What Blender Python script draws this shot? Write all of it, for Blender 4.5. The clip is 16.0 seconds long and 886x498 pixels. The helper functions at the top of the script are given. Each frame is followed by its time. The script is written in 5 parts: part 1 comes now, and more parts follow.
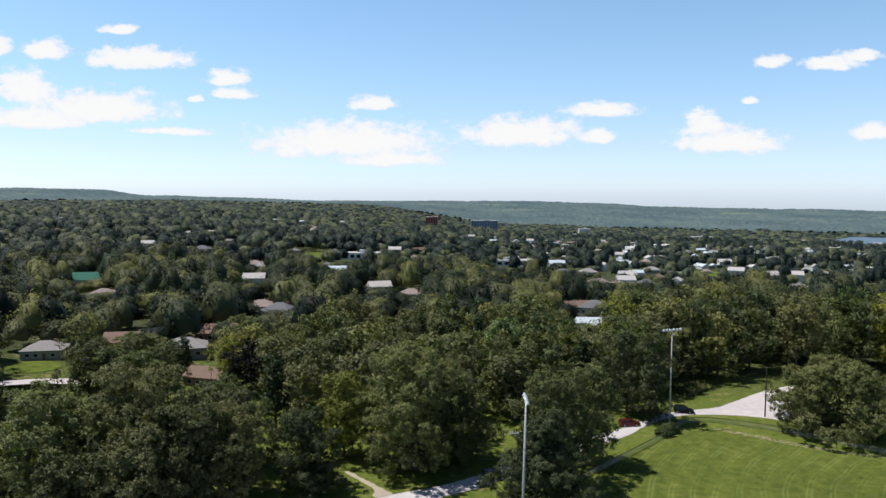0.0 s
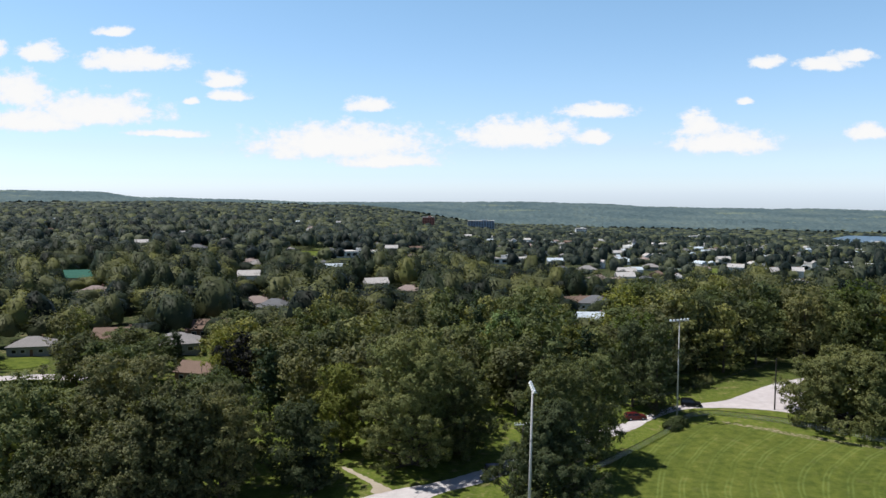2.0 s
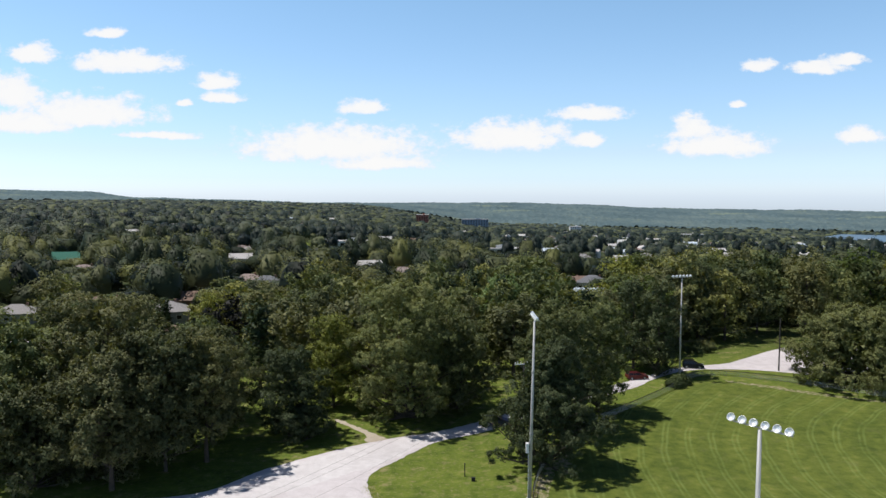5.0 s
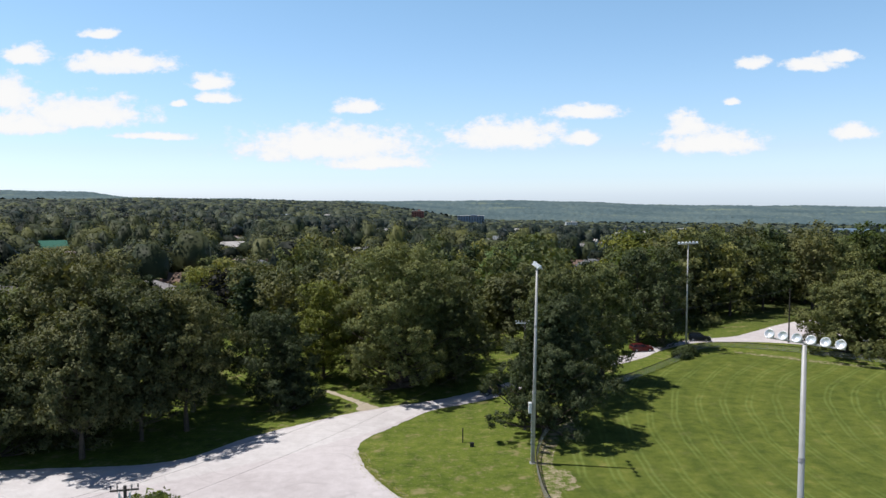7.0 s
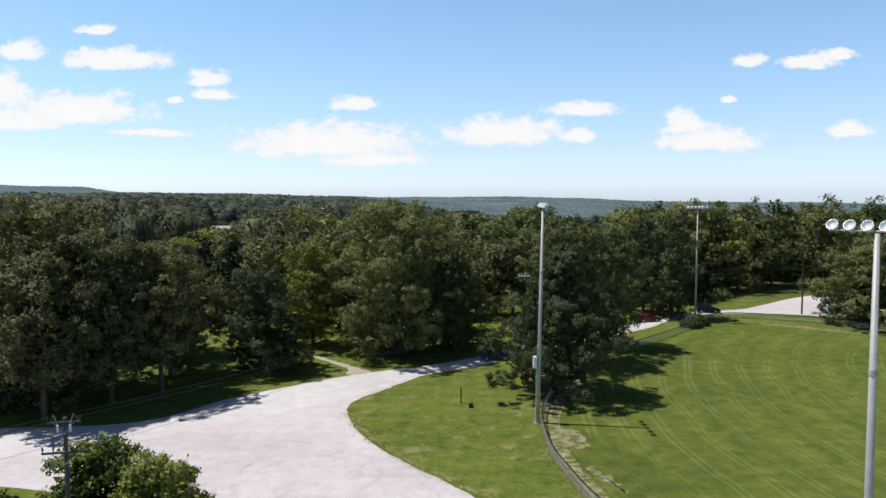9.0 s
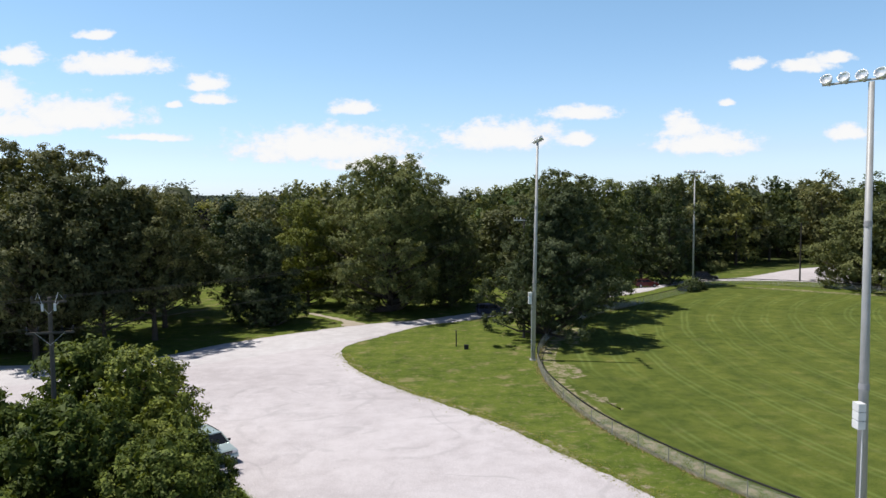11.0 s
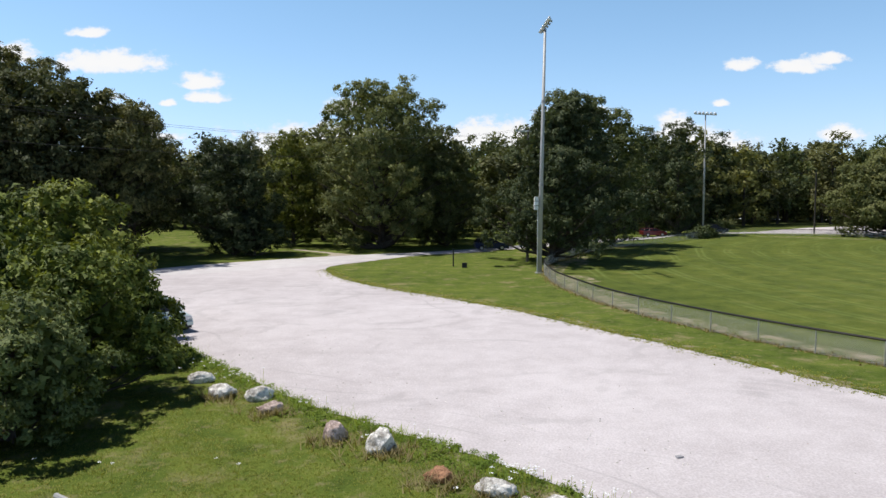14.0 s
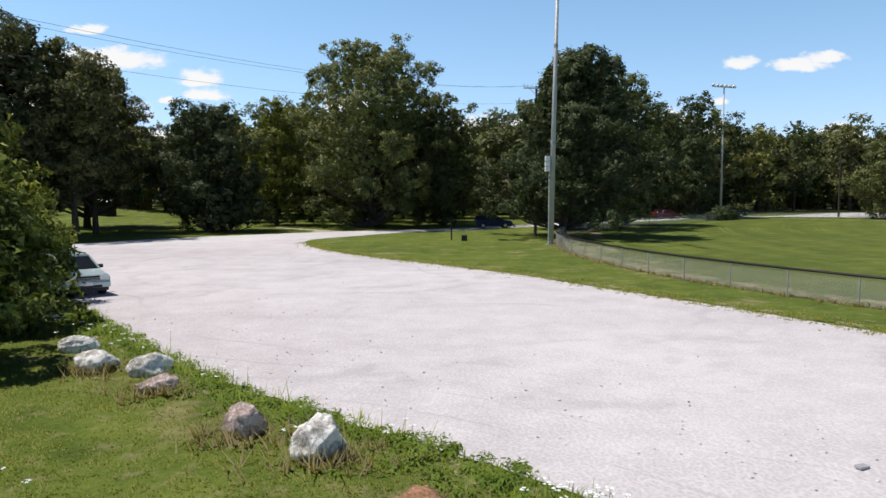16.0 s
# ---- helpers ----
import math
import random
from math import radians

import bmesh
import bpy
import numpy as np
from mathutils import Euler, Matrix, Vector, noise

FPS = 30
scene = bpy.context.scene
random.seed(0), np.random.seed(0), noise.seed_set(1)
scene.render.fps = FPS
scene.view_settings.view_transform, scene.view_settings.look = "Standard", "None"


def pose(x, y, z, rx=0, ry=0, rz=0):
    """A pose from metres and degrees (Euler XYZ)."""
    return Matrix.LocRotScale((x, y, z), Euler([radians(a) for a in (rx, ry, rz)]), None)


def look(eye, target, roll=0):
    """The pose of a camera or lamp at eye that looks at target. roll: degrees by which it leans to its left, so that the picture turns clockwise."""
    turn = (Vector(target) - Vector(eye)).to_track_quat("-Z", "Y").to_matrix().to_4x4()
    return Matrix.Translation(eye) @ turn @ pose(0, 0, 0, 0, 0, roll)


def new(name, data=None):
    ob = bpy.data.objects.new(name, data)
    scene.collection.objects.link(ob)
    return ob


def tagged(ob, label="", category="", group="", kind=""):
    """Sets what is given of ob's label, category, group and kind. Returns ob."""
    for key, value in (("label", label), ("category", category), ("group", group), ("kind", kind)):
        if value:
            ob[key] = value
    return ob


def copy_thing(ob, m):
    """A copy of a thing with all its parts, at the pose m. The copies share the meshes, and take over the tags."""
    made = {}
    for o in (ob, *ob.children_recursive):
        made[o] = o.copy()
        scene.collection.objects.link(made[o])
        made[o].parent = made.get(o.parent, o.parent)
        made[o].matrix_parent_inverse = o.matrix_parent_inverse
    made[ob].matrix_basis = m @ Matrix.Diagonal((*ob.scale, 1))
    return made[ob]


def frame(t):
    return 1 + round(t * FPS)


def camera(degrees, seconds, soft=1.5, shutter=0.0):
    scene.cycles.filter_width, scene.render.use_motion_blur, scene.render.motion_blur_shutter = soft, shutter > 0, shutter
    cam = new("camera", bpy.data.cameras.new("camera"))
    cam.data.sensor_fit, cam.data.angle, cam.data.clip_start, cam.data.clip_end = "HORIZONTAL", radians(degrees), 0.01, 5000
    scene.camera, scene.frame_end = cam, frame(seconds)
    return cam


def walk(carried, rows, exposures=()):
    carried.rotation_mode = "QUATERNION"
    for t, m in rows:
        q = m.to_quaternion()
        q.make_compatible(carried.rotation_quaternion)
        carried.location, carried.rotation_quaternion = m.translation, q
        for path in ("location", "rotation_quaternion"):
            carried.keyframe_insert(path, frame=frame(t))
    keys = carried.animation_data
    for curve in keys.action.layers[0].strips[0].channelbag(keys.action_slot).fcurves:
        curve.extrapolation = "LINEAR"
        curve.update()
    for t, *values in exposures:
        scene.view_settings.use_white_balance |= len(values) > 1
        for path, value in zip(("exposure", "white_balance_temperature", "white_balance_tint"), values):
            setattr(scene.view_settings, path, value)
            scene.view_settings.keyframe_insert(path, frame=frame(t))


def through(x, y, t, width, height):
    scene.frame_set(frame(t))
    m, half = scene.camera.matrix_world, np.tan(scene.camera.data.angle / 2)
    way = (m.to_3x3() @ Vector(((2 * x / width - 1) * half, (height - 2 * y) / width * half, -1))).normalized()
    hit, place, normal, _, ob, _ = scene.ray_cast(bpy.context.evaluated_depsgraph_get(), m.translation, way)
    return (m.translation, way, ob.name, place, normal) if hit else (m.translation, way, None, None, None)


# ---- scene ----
cam = camera(64.0, 16.0)
PATH = [
    (0, (1.501, 2.778, 51.184), (1.472, 4.772, 51.026), 0.2),
    (0.5, (1.262, 5.815, 51.012), (1.235, 7.808, 50.854), 0.1),
    (1, (1.07, 7.271, 50.769), (1.044, 9.264, 50.61), 0.1),
    (1.5, (1.04, 7.522, 49.74), (1.017, 9.516, 49.583), 0.0),
    (2, (0.809, 7.634, 48.047), (0.79, 9.628, 47.893), -0.0),
    (2.5, (0.743, 8.022, 46.459), (0.725, 10.016, 46.304), 0.0),
    (3, (0.695, 9.028, 44.891), (0.68, 11.022, 44.738), 0.1),
    (3.5, (0.474, 10.312, 43.044), (0.466, 12.307, 42.895), -0.0),
    (4, (0.369, 10.636, 41.325), (0.364, 12.631, 41.177), -0.0),
    (6.5, (0.238, 15.054, 32.717), (0.247, 17.049, 32.57), -0.1),
    (7, (0.387, 17.258, 31.127), (0.397, 19.252, 30.977), -0.3),
    (7.5, (0.251, 19.288, 29.475), (0.266, 21.282, 29.321), -0.1),
    (8, (0.505, 22.004, 27.937), (0.519, 23.998, 27.78), -0.3),
    (8.5, (0.424, 23.366, 26.181), (0.44, 25.36, 26.025), -0.3),
    (9, (0.396, 23.933, 24.489), (0.415, 25.927, 24.331), -0.2),
    (11.5, (0.921, 23.915, 15.566), (0.943, 25.909, 15.42), -0.4),
    (12, (0.838, 24.418, 13.901), (0.864, 26.412, 13.754), -0.3),
    (12.5, (0.714, 25.558, 12.128), (0.744, 27.552, 11.984), -0.3),
    (13, (0.647, 27.068, 10.575), (0.681, 29.062, 10.427), -0.1),
    (13.5, (0.662, 28.958, 8.926), (0.699, 30.952, 8.778), -0.2),
    (14, (0.759, 31.01, 7.331), (0.796, 33.004, 7.182), -0.2),
    (14.5, (0.864, 33.239, 5.766), (0.901, 35.233, 5.614), -0.2),
    (15, (0.967, 35.693, 4.527), (1.003, 37.687, 4.374), -0.2),
    (15.5, (1.051, 38.145, 4.217), (1.089, 40.138, 4.063), -0.2),
    (16, (1.111, 39.818, 4.205), (1.151, 41.812, 4.05), -0.1),
]
walk(cam, [(t, look(eye, target, roll)) for t, eye, target, roll in PATH])

# ---- world, sun, exposure ----
SUN_EL, SUN_ROT = radians(64.5), radians(281.5)
to_sun = Vector((math.sin(SUN_ROT) * math.cos(SUN_EL), math.cos(SUN_ROT) * math.cos(SUN_EL), math.sin(SUN_EL)))
scene.view_settings.exposure = 0.0
world = bpy.data.worlds.new("sky")
scene.world = world
world.use_nodes = True


class Nodes:
    """Short way to wire shader nodes."""

    def __init__(self, tree):
        self.tree = tree
        tree.nodes.clear()

    def put(self, kind, ins=()):
        n = self.tree.nodes.new(kind)
        for k, v in (ins.items() if isinstance(ins, dict) else enumerate(ins)):
            if v is None:
                continue
            if isinstance(v, bpy.types.NodeSocket):
                self.tree.links.new(v, n.inputs[k])
            else:
                n.inputs[k].default_value = v
        return n

    def math(self, op, a, b=0.0, c=None, clamp=False):
        n = self.put("ShaderNodeMath", [a, b, c])
        n.operation, n.use_clamp = op, clamp
        return n.outputs[0]

    def vec(self, op, a, b=None):
        n = self.put("ShaderNodeVectorMath", [a, b])
        n.operation = op
        return n.outputs["Value"] if op in ("LENGTH", "DISTANCE", "DOT_PRODUCT") else n.outputs[0]

    def ramp(self, fac, stops, mode="LINEAR"):
        n = self.put("ShaderNodeValToRGB", [fac])
        n.color_ramp.interpolation = mode
        e = n.color_ramp.elements
        while len(e) < len(stops):
            e.new(0.5)
        for el, (p, c) in zip(e, stops):
            el.position, el.color = p, (*c, 1)
        return n.outputs[0]

    def span(self, v, a, b, c=0.0, d=1.0, smooth=True):
        n = self.put("ShaderNodeMapRange", [v, a, b, c, d])
        n.interpolation_type = "SMOOTHSTEP" if smooth else "LINEAR"
        return n.outputs[0]

    def noise(self, vec, scale, detail=4, rough=0.55, out=0):
        return self.put("ShaderNodeTexNoise", {"Vector": vec, "Scale": scale, "Detail": detail, "Roughness": rough}).outputs[out]

    def mix(self, fac, a, b, blend="MIX"):
        n = self.put("ShaderNodeMix")
        n.data_type, n.blend_type = "RGBA", blend
        for k, v in ((0, fac), (6, a), (7, b)):
            if isinstance(v, bpy.types.NodeSocket):
                self.tree.links.new(v, n.inputs[k])
            else:
                n.inputs[k].default_value = v if k == 0 else (*v[:3], 1)
        return n.outputs[2]


# sky: a clear Nishita dome with fair-weather cumulus low over the horizon
# each cloud puff: bearing (x/y), height (z/y), half width, half height
PUFFS = [(-.601, .149, .044, .03), (-.502, .12, .104, .029), (-.591, .104, .088, .019), (-.392, .086, .06, .007),
         (-.444, .188, .081, .018), (-.567, .2, .029, .017), (-.469, .225, .026, .009), (-.632, .204, .019, .019),
         (-.312, .163, .034, .015), (-.307, .14, .037, .01), (-.36, .132, .014, .006), (-.115, .127, .036, .014),
         (-.153, .076, .14, .032), (-.09, .047, .08, .012), (.096, .088, .092, .026), (.198, .08, .026, .013),
         (.205, .116, .056, .014), (.382, .077, .076, .024), (.344, .101, .03, .021), (.436, .182, .023, .012),
         (.518, .18, .044, .012), (.559, .192, .032, .011)]
PUFFS += [(.407, .129, .014, .006), (.582, .088, .035, .015)]


def build_sky():
    n = Nodes(world.node_tree)
    sky = n.put("ShaderNodeTexSky")
    sky.sky_type, sky.sun_disc, sky.sun_elevation, sky.sun_rotation = "NISHITA", False, SUN_EL, SUN_ROT
    sky.altitude, sky.air_density, sky.dust_density, sky.ozone_density = 200.0, 1.0, 0.6, 1.5
    way = n.put("ShaderNodeTexCoord").outputs["Generated"]
    x, y, z = n.put("ShaderNodeSeparateXYZ", [way]).outputs
    safe = n.math("MAXIMUM", y, 0.05)
    u, v = n.math("DIVIDE", x, safe), n.math("DIVIDE", z, safe)
    uv = n.put("ShaderNodeCombineXYZ", [u, v, 0.0]).outputs[0]
    wob = n.noise(n.vec("MULTIPLY", uv, (1.0, 1.6, 1.0)), 14, 5, 0.6, out=1)
    uvw = n.vec("ADD", uv, n.vec("MULTIPLY", n.vec("SUBTRACT", wob, (.5, .5, .5)), (.035, .018, 0)))
    best = None
    for cu, cv, a, b in PUFFS:
        rel = n.vec("SUBTRACT", uvw, (cu, cv - 0.3 * b, 0))
        low = n.vec("MULTIPLY", n.vec("MINIMUM", rel, (9, 0, 9)), (0, 0.8 / b, 0))
        d = n.vec("LENGTH", n.vec("ADD", n.vec("MULTIPLY", rel, (1 / a, 0.9 / b, 0)), low))
        best = d if best is None else n.math("SMOOTH_MIN", best, d, 0.35)
    fine = n.noise(n.vec("MULTIPLY", uv, (1.0, 1.5, 1.0)), 45, 6, 0.62)
    body = n.math("ADD", n.math("SUBTRACT", 1.26, best), n.math("MULTIPLY", n.math("SUBTRACT", fine, 0.5), 1.7))
    cover = n.span(body, 0.06, 0.62)
    cover = n.math("MULTIPLY", cover, n.math("GREATER_THAN", y, 0.06))
    cover = n.math("MULTIPLY", cover, 0.96)
    tint = n.ramp(n.span(body, 0.1, 0.9), [(0, (.86, .91, 1)), (1, (1, .99, .98))])
    air = n.ramp(n.span(z, 0.0, 0.5, smooth=False), [(0, (.50, .60, .87)), (0.05, (.435, .52, .72)), (0.12, (.43, .472, .605)), (0.3, (.45, .508, .56)), (0.6, (.452, .535, .54)), (0.78, (.26, .31, .33)), (1, (.09, .115, .15))])
    dome = n.put("ShaderNodeBackground", [n.mix(1.0, sky.outputs[0], air, "MULTIPLY"), SKY])
    puff = n.put("ShaderNodeBackground", [tint, CLOUD])
    out = n.put("ShaderNodeMixShader", [cover, dome.outputs[0], puff.outputs[0]])
    n.put("ShaderNodeOutputWorld", [out.outputs[0]])


SKY, CLOUD = 0.305, 0.97
build_sky()
sun = new("sun", bpy.data.lights.new("sun", "SUN"))
sun.data.energy, sun.data.angle, sun.data.color = 4.7, radians(0.53), (1.0, 0.96, 0.90)
sun.matrix_world = look(to_sun * 200, (0, 0, 0))


# ---- materials ----
def material(name):
    m = bpy.data.materials.new(name)
    m.use_nodes = True
    return m, Nodes(m.node_tree)


def finish(n, color, rough=0.8, metal=0.0, bump=None, strength=0.3, distance=0.02, spec=0.3):
    ins = {"Base Color": color, "Roughness": rough, "Metallic": metal, "Specular IOR Level": spec}
    if bump is not None:
        ins["Normal"] = n.put("ShaderNodeBump", {"Height": bump, "Strength": strength, "Distance": distance}).outputs[0]
    p = n.put("ShaderNodeBsdfPrincipled", ins)
    n.put("ShaderNodeOutputMaterial", [p.outputs[0]])
    return p


def rgb(c):
    return (*c, 1.0)


def plain(name, color, rough=0.7, metal=0.0, scale=3.0, vary=0.18, bump=0.15, spec=0.3):
    """Paint, metal, wood: one colour broken by stains and grain."""
    m, n = material(name)
    at = n.put("ShaderNodeTexCoord").outputs["Object"]
    big, small = n.noise(at, scale, 5, 0.6), n.noise(at, scale * 14, 3, 0.6)
    k = n.math("ADD", n.math("MULTIPLY", big, 0.7), n.math("MULTIPLY", small, 0.3))
    lo, hi = tuple(v * (1 - vary) for v in color), tuple(min(1, v * (1 + vary)) for v in color)
    finish(n, n.ramp(k, [(0.3, lo), (0.7, hi)]), rough, metal, small, bump, 0.01, spec)
    return m


def leaf(name, dark, mid, light, through=0.24, tone=False, patch=0.25, variety=1.0):
    """Foliage: colour by leaf, by branch-sized patches and by tree; part of the light passes through."""
    m, n = material(name)
    isle = n.put("ShaderNodeNewGeometry").outputs["Random Per Island"]
    at = n.put("ShaderNodeTexCoord").outputs["Object"]
    k = n.math("ADD", n.math("MULTIPLY", isle, 0.30), n.math("MULTIPLY", n.noise(at, patch, 4, 0.6), 0.82))
    if tone:
        k = n.math("ADD", n.math("MULTIPLY", k, 0.62), 0.21)
    if tone:
        by = n.put("ShaderNodeAttribute")
        by.attribute_name = "tone"
        who = by.outputs["Fac"]
    else:
        who = n.put("ShaderNodeObjectInfo").outputs["Random"]
    k = n.math("ADD", k, n.math("MULTIPLY", n.math("SUBTRACT", who, 0.5), (0.8 if tone else 0.45) * variety))
    col = n.ramp(k, [(0.2, dark), (0.52, mid), (0.9, light)])
    col = n.mix(variety, col, n.ramp(who, [(0, (.50, .62, .62)), (0.3, (.80, .87, .85)), (0.7, (1.02, 1.0, .95)), (1, (1.16, 1.12, .76))]), "MULTIPLY")
    p = n.put("ShaderNodeBsdfPrincipled", {"Base Color": col, "Roughness": 0.6, "Specular IOR Level": 0.15})
    warm = n.mix(1.0, col, (1.25, 1.2, 0.5), "MULTIPLY")
    t = n.put("ShaderNodeBsdfTranslucent", [warm])
    mix = n.put("ShaderNodeMixShader", [through, p.outputs[0], t.outputs[0]])
    n.put("ShaderNodeOutputMaterial", [mix.outputs[0]])
    return m


LEAF_OAK = leaf("oak_leaves", (0.046, 0.055, 0.028), (0.099, 0.111, 0.051), (0.212, 0.208, 0.104), variety=0.5)
LEAF_MAPLE = leaf("maple_leaves", (0.055, 0.072, 0.030), (0.121, 0.148, 0.060), (0.263, 0.270, 0.117), variety=0.35)
LEAF_LIME = leaf("lime_green_leaves", (0.072, 0.095, 0.022), (0.130, 0.160, 0.034), (0.246, 0.254, 0.069))
LEAF_OLIVE = leaf("olive_leaves", (0.069, 0.083, 0.036), (0.134, 0.152, 0.060), (0.245, 0.248, 0.104))
# a darker version of the oak tones, for the darker trees
LEAF_DARK = leaf("dark_green_leaves", (0.035, 0.046, 0.025), (0.075, 0.096, 0.046), (0.167, 0.182, 0.086), variety=0.4)
LEAF_PINE = leaf("spruce_needles", (.018, .034, .014), (.034, .055, .024), (.058, .084, .036), 0.1)
LEAF_PURPLE = leaf("dark_purple_leaves", (.014, .013, .014), (.025, .024, .024), (.041, .041, .036), 0.2)
LEAF_WILLOW = leaf("willow_leaves", (.084, .126, .042), (.162, .222, .084), (.264, .324, .138))
LEAF_SHRUB = leaf("shrub_leaves", (.038, .058, .014), (.108, .140, .032), (.380, .415, .088), patch=0.7, variety=0.45)
LEAF_WOODS = leaf("mixed_woodland_leaves", (.013, .021, .012), (.040, .053, .027), (.118, .128, .058), 0.14, True, 0.05)
# leaves of the far belts, aerial haze painted in as a bluer tone
LEAF_TOWN = leaf("hazed_town_leaves", (.013, .022, .020), (.038, .052, .042), (.102, .118, .080), 0.10, True, 0.05)
LEAF_GREY = leaf("grey_green_bush_leaves", (.060, .085, .032), (.125, .160, .062), (.250, .290, .120), patch=0.9, variety=0.3)


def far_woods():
    """Wooded hills far off: stands of different trees and a few long fields, blue haze painted into their colours."""
    m, n = material("hazed_hill_woodland")
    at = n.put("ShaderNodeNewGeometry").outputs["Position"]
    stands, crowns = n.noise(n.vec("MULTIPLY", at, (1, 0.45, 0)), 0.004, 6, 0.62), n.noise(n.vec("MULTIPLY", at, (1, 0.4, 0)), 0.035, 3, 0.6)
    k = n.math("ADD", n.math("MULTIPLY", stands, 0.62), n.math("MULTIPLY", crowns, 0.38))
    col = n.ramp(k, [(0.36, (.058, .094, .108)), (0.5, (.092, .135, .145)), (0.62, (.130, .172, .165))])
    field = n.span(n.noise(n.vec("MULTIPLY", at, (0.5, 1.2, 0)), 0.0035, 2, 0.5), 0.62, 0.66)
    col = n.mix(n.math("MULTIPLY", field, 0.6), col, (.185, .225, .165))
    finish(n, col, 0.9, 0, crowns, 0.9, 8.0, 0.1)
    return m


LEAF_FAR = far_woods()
BARK = plain("bark", (.075, .060, .048), 0.9, 0, 2.5, 0.4, 0.6)
STEEL = plain("galvanised_steel", (.42, .415, .41), 0.5, 0.15, 1.2, 0.14, 0.08)
CONCRETE = plain("weathered_grey_pole", (.36, .35, .36), 0.75, 0, 0.8, 0.15, 0.2)
WOODPOLE = plain("weathered_wood_pole", (.10, .088, .08), 0.9, 0, 1.5, 0.3, 0.4)
DARKWOOD = plain("dark_pole_wood", (.06, .055, .05), 0.9, 0, 1.5, 0.3, 0.4)
CHROME = plain("bright_lamp_reflector", (.80, .81, .83), 0.30, 0.35, 4.0, 0.05, 0.02)
WHITE = plain("white_enamel", (.78, .78, .78), 0.4, 0, 3, 0.06, 0.05)
BLACK = plain("black_plastic", (.02, .02, .022), 0.5, 0, 4, 0.3, 0.1)
WIRE = plain("black_wire", (.05, .05, .052), 0.6, 0.2, 4, 0.2, 0.05)
RAIL = plain("dark_fence_rail", (.026, .022, .021), 0.5, 0.3, 4, 0.25, 0.05)
LINK = plain("chain_link_zinc", (.40, .385, .36), 0.5, 0.15, 4, 0.15, 0.05)
PORCELAIN = plain("white_insulator", (.75, .76, .78), 0.25, 0, 6, 0.05, 0.02)
GLASS = plain("dark_window_glass", (.014, .016, .020), 0.08, 0, 3, 0.1, 0.0, 0.35)


def grass_material(name, stripes=False, scrub=1.0, wooded_dark=True, bare=0.0):
    m, n = material(name)
    at = n.put("ShaderNodeNewGeometry").outputs["Position"]
    big, mid, fine = n.noise(at, 0.045, 4, 0.6), n.noise(at, 0.55, 5, 0.65), n.noise(at, 9.0, 4, 0.7)
    k = n.math("ADD", n.math("ADD", n.math("MULTIPLY", big, 0.25), n.math("MULTIPLY", mid, 0.47)), n.math("MULTIPLY", fine, 0.28))
    col = n.ramp(k, [(0.34, (.042, .064, .012)), (0.45, (.086, .122, .020)), (0.56, (.138, .172, .030)), (0.66, (.245, .240, .074))])
    if stripes:
        col = n.mix(1.0, col, (.96, .91, 1.0), "MULTIPLY")
        wob = n.vec("MULTIPLY", n.vec("SUBTRACT", n.noise(at, 0.06, 2, 0.5, out=1), (.5, .5, .5)), (2.5, 2.5, 0))
        # mowing rounds: rings about a line that runs along the middle of the field
        rel = n.vec("MULTIPLY", n.vec("SUBTRACT", n.vec("ADD", at, wob), (112, 95, 0)), (1, 1, 0))
        along = n.math("MINIMUM", n.math("MAXIMUM", n.vec("DOT_PRODUCT", rel, (0.40, -0.917, 0)), 0.0), 70.0)
        foot = n.put("ShaderNodeVectorMath", [(0.40, -0.917, 0)])
        foot.operation = "SCALE"
        n.tree.links.new(along, foot.inputs["Scale"])
        d = n.vec("LENGTH", n.vec("SUBTRACT", rel, foot.outputs[0]))
        f = n.math("FRACT", n.math("DIVIDE", d, 3.6))
        twin = n.math("ABSOLUTE", n.math("SUBTRACT", n.math("ABSOLUTE", n.math("SUBTRACT", f, 0.5)), 0.10))
        thin = n.math("MULTIPLY", n.span(twin, 0.015, 0.07, 1.0, 0.0), n.span(n.noise(at, 0.09, 3), 0.36, 0.58, 0.2, 1.0))
        thin = n.math("MULTIPLY", thin, n.span(mid, 0.28, 0.55, 0.25, 1.0))
        broad = n.span(n.math("SINE", n.math("MULTIPLY", d, 2 * math.pi / 7.2)), -0.5, 0.5)
        col = n.mix(n.math("MULTIPLY", broad, 0.22), col, (.060, .088, .018))
        col = n.mix(n.math("MULTIPLY", thin, 0.40), col, (.20, .26, .075))
    if wooded_dark and not stripes:
        # woodland-floor tone by distance, with the dark between far trees painted in
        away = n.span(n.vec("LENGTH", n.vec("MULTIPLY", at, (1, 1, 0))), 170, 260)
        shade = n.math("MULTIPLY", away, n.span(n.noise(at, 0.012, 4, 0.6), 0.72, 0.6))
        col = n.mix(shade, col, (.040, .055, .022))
    dry = n.math("MULTIPLY", n.math("ADD", n.span(n.noise(at, 0.35, 5, 0.66), 0.54, 0.70), n.math("MULTIPLY", n.span(n.noise(at, 1.7, 5, 0.7), 0.52, 0.68), 0.7)), scrub, clamp=True)
    col = n.mix(n.math("MULTIPLY", dry, 0.7), col, (.30, .245, .135))
    if bare:
        gap = n.math("ADD", n.noise(at, 1.1, 6, 0.7), n.math("MULTIPLY", n.math("SUBTRACT", fine, 0.5), 0.5))
        col = n.mix(n.span(gap, 0.55 - 0.12 * bare, 0.72 - 0.12 * bare), col, n.ramp(mid, [(0.3, (.24, .20, .125)), (0.7, (.38, .32, .235))]))
    finish(n, col, 0.95, 0, fine, 0.8, 0.08, 0.1)
    return m


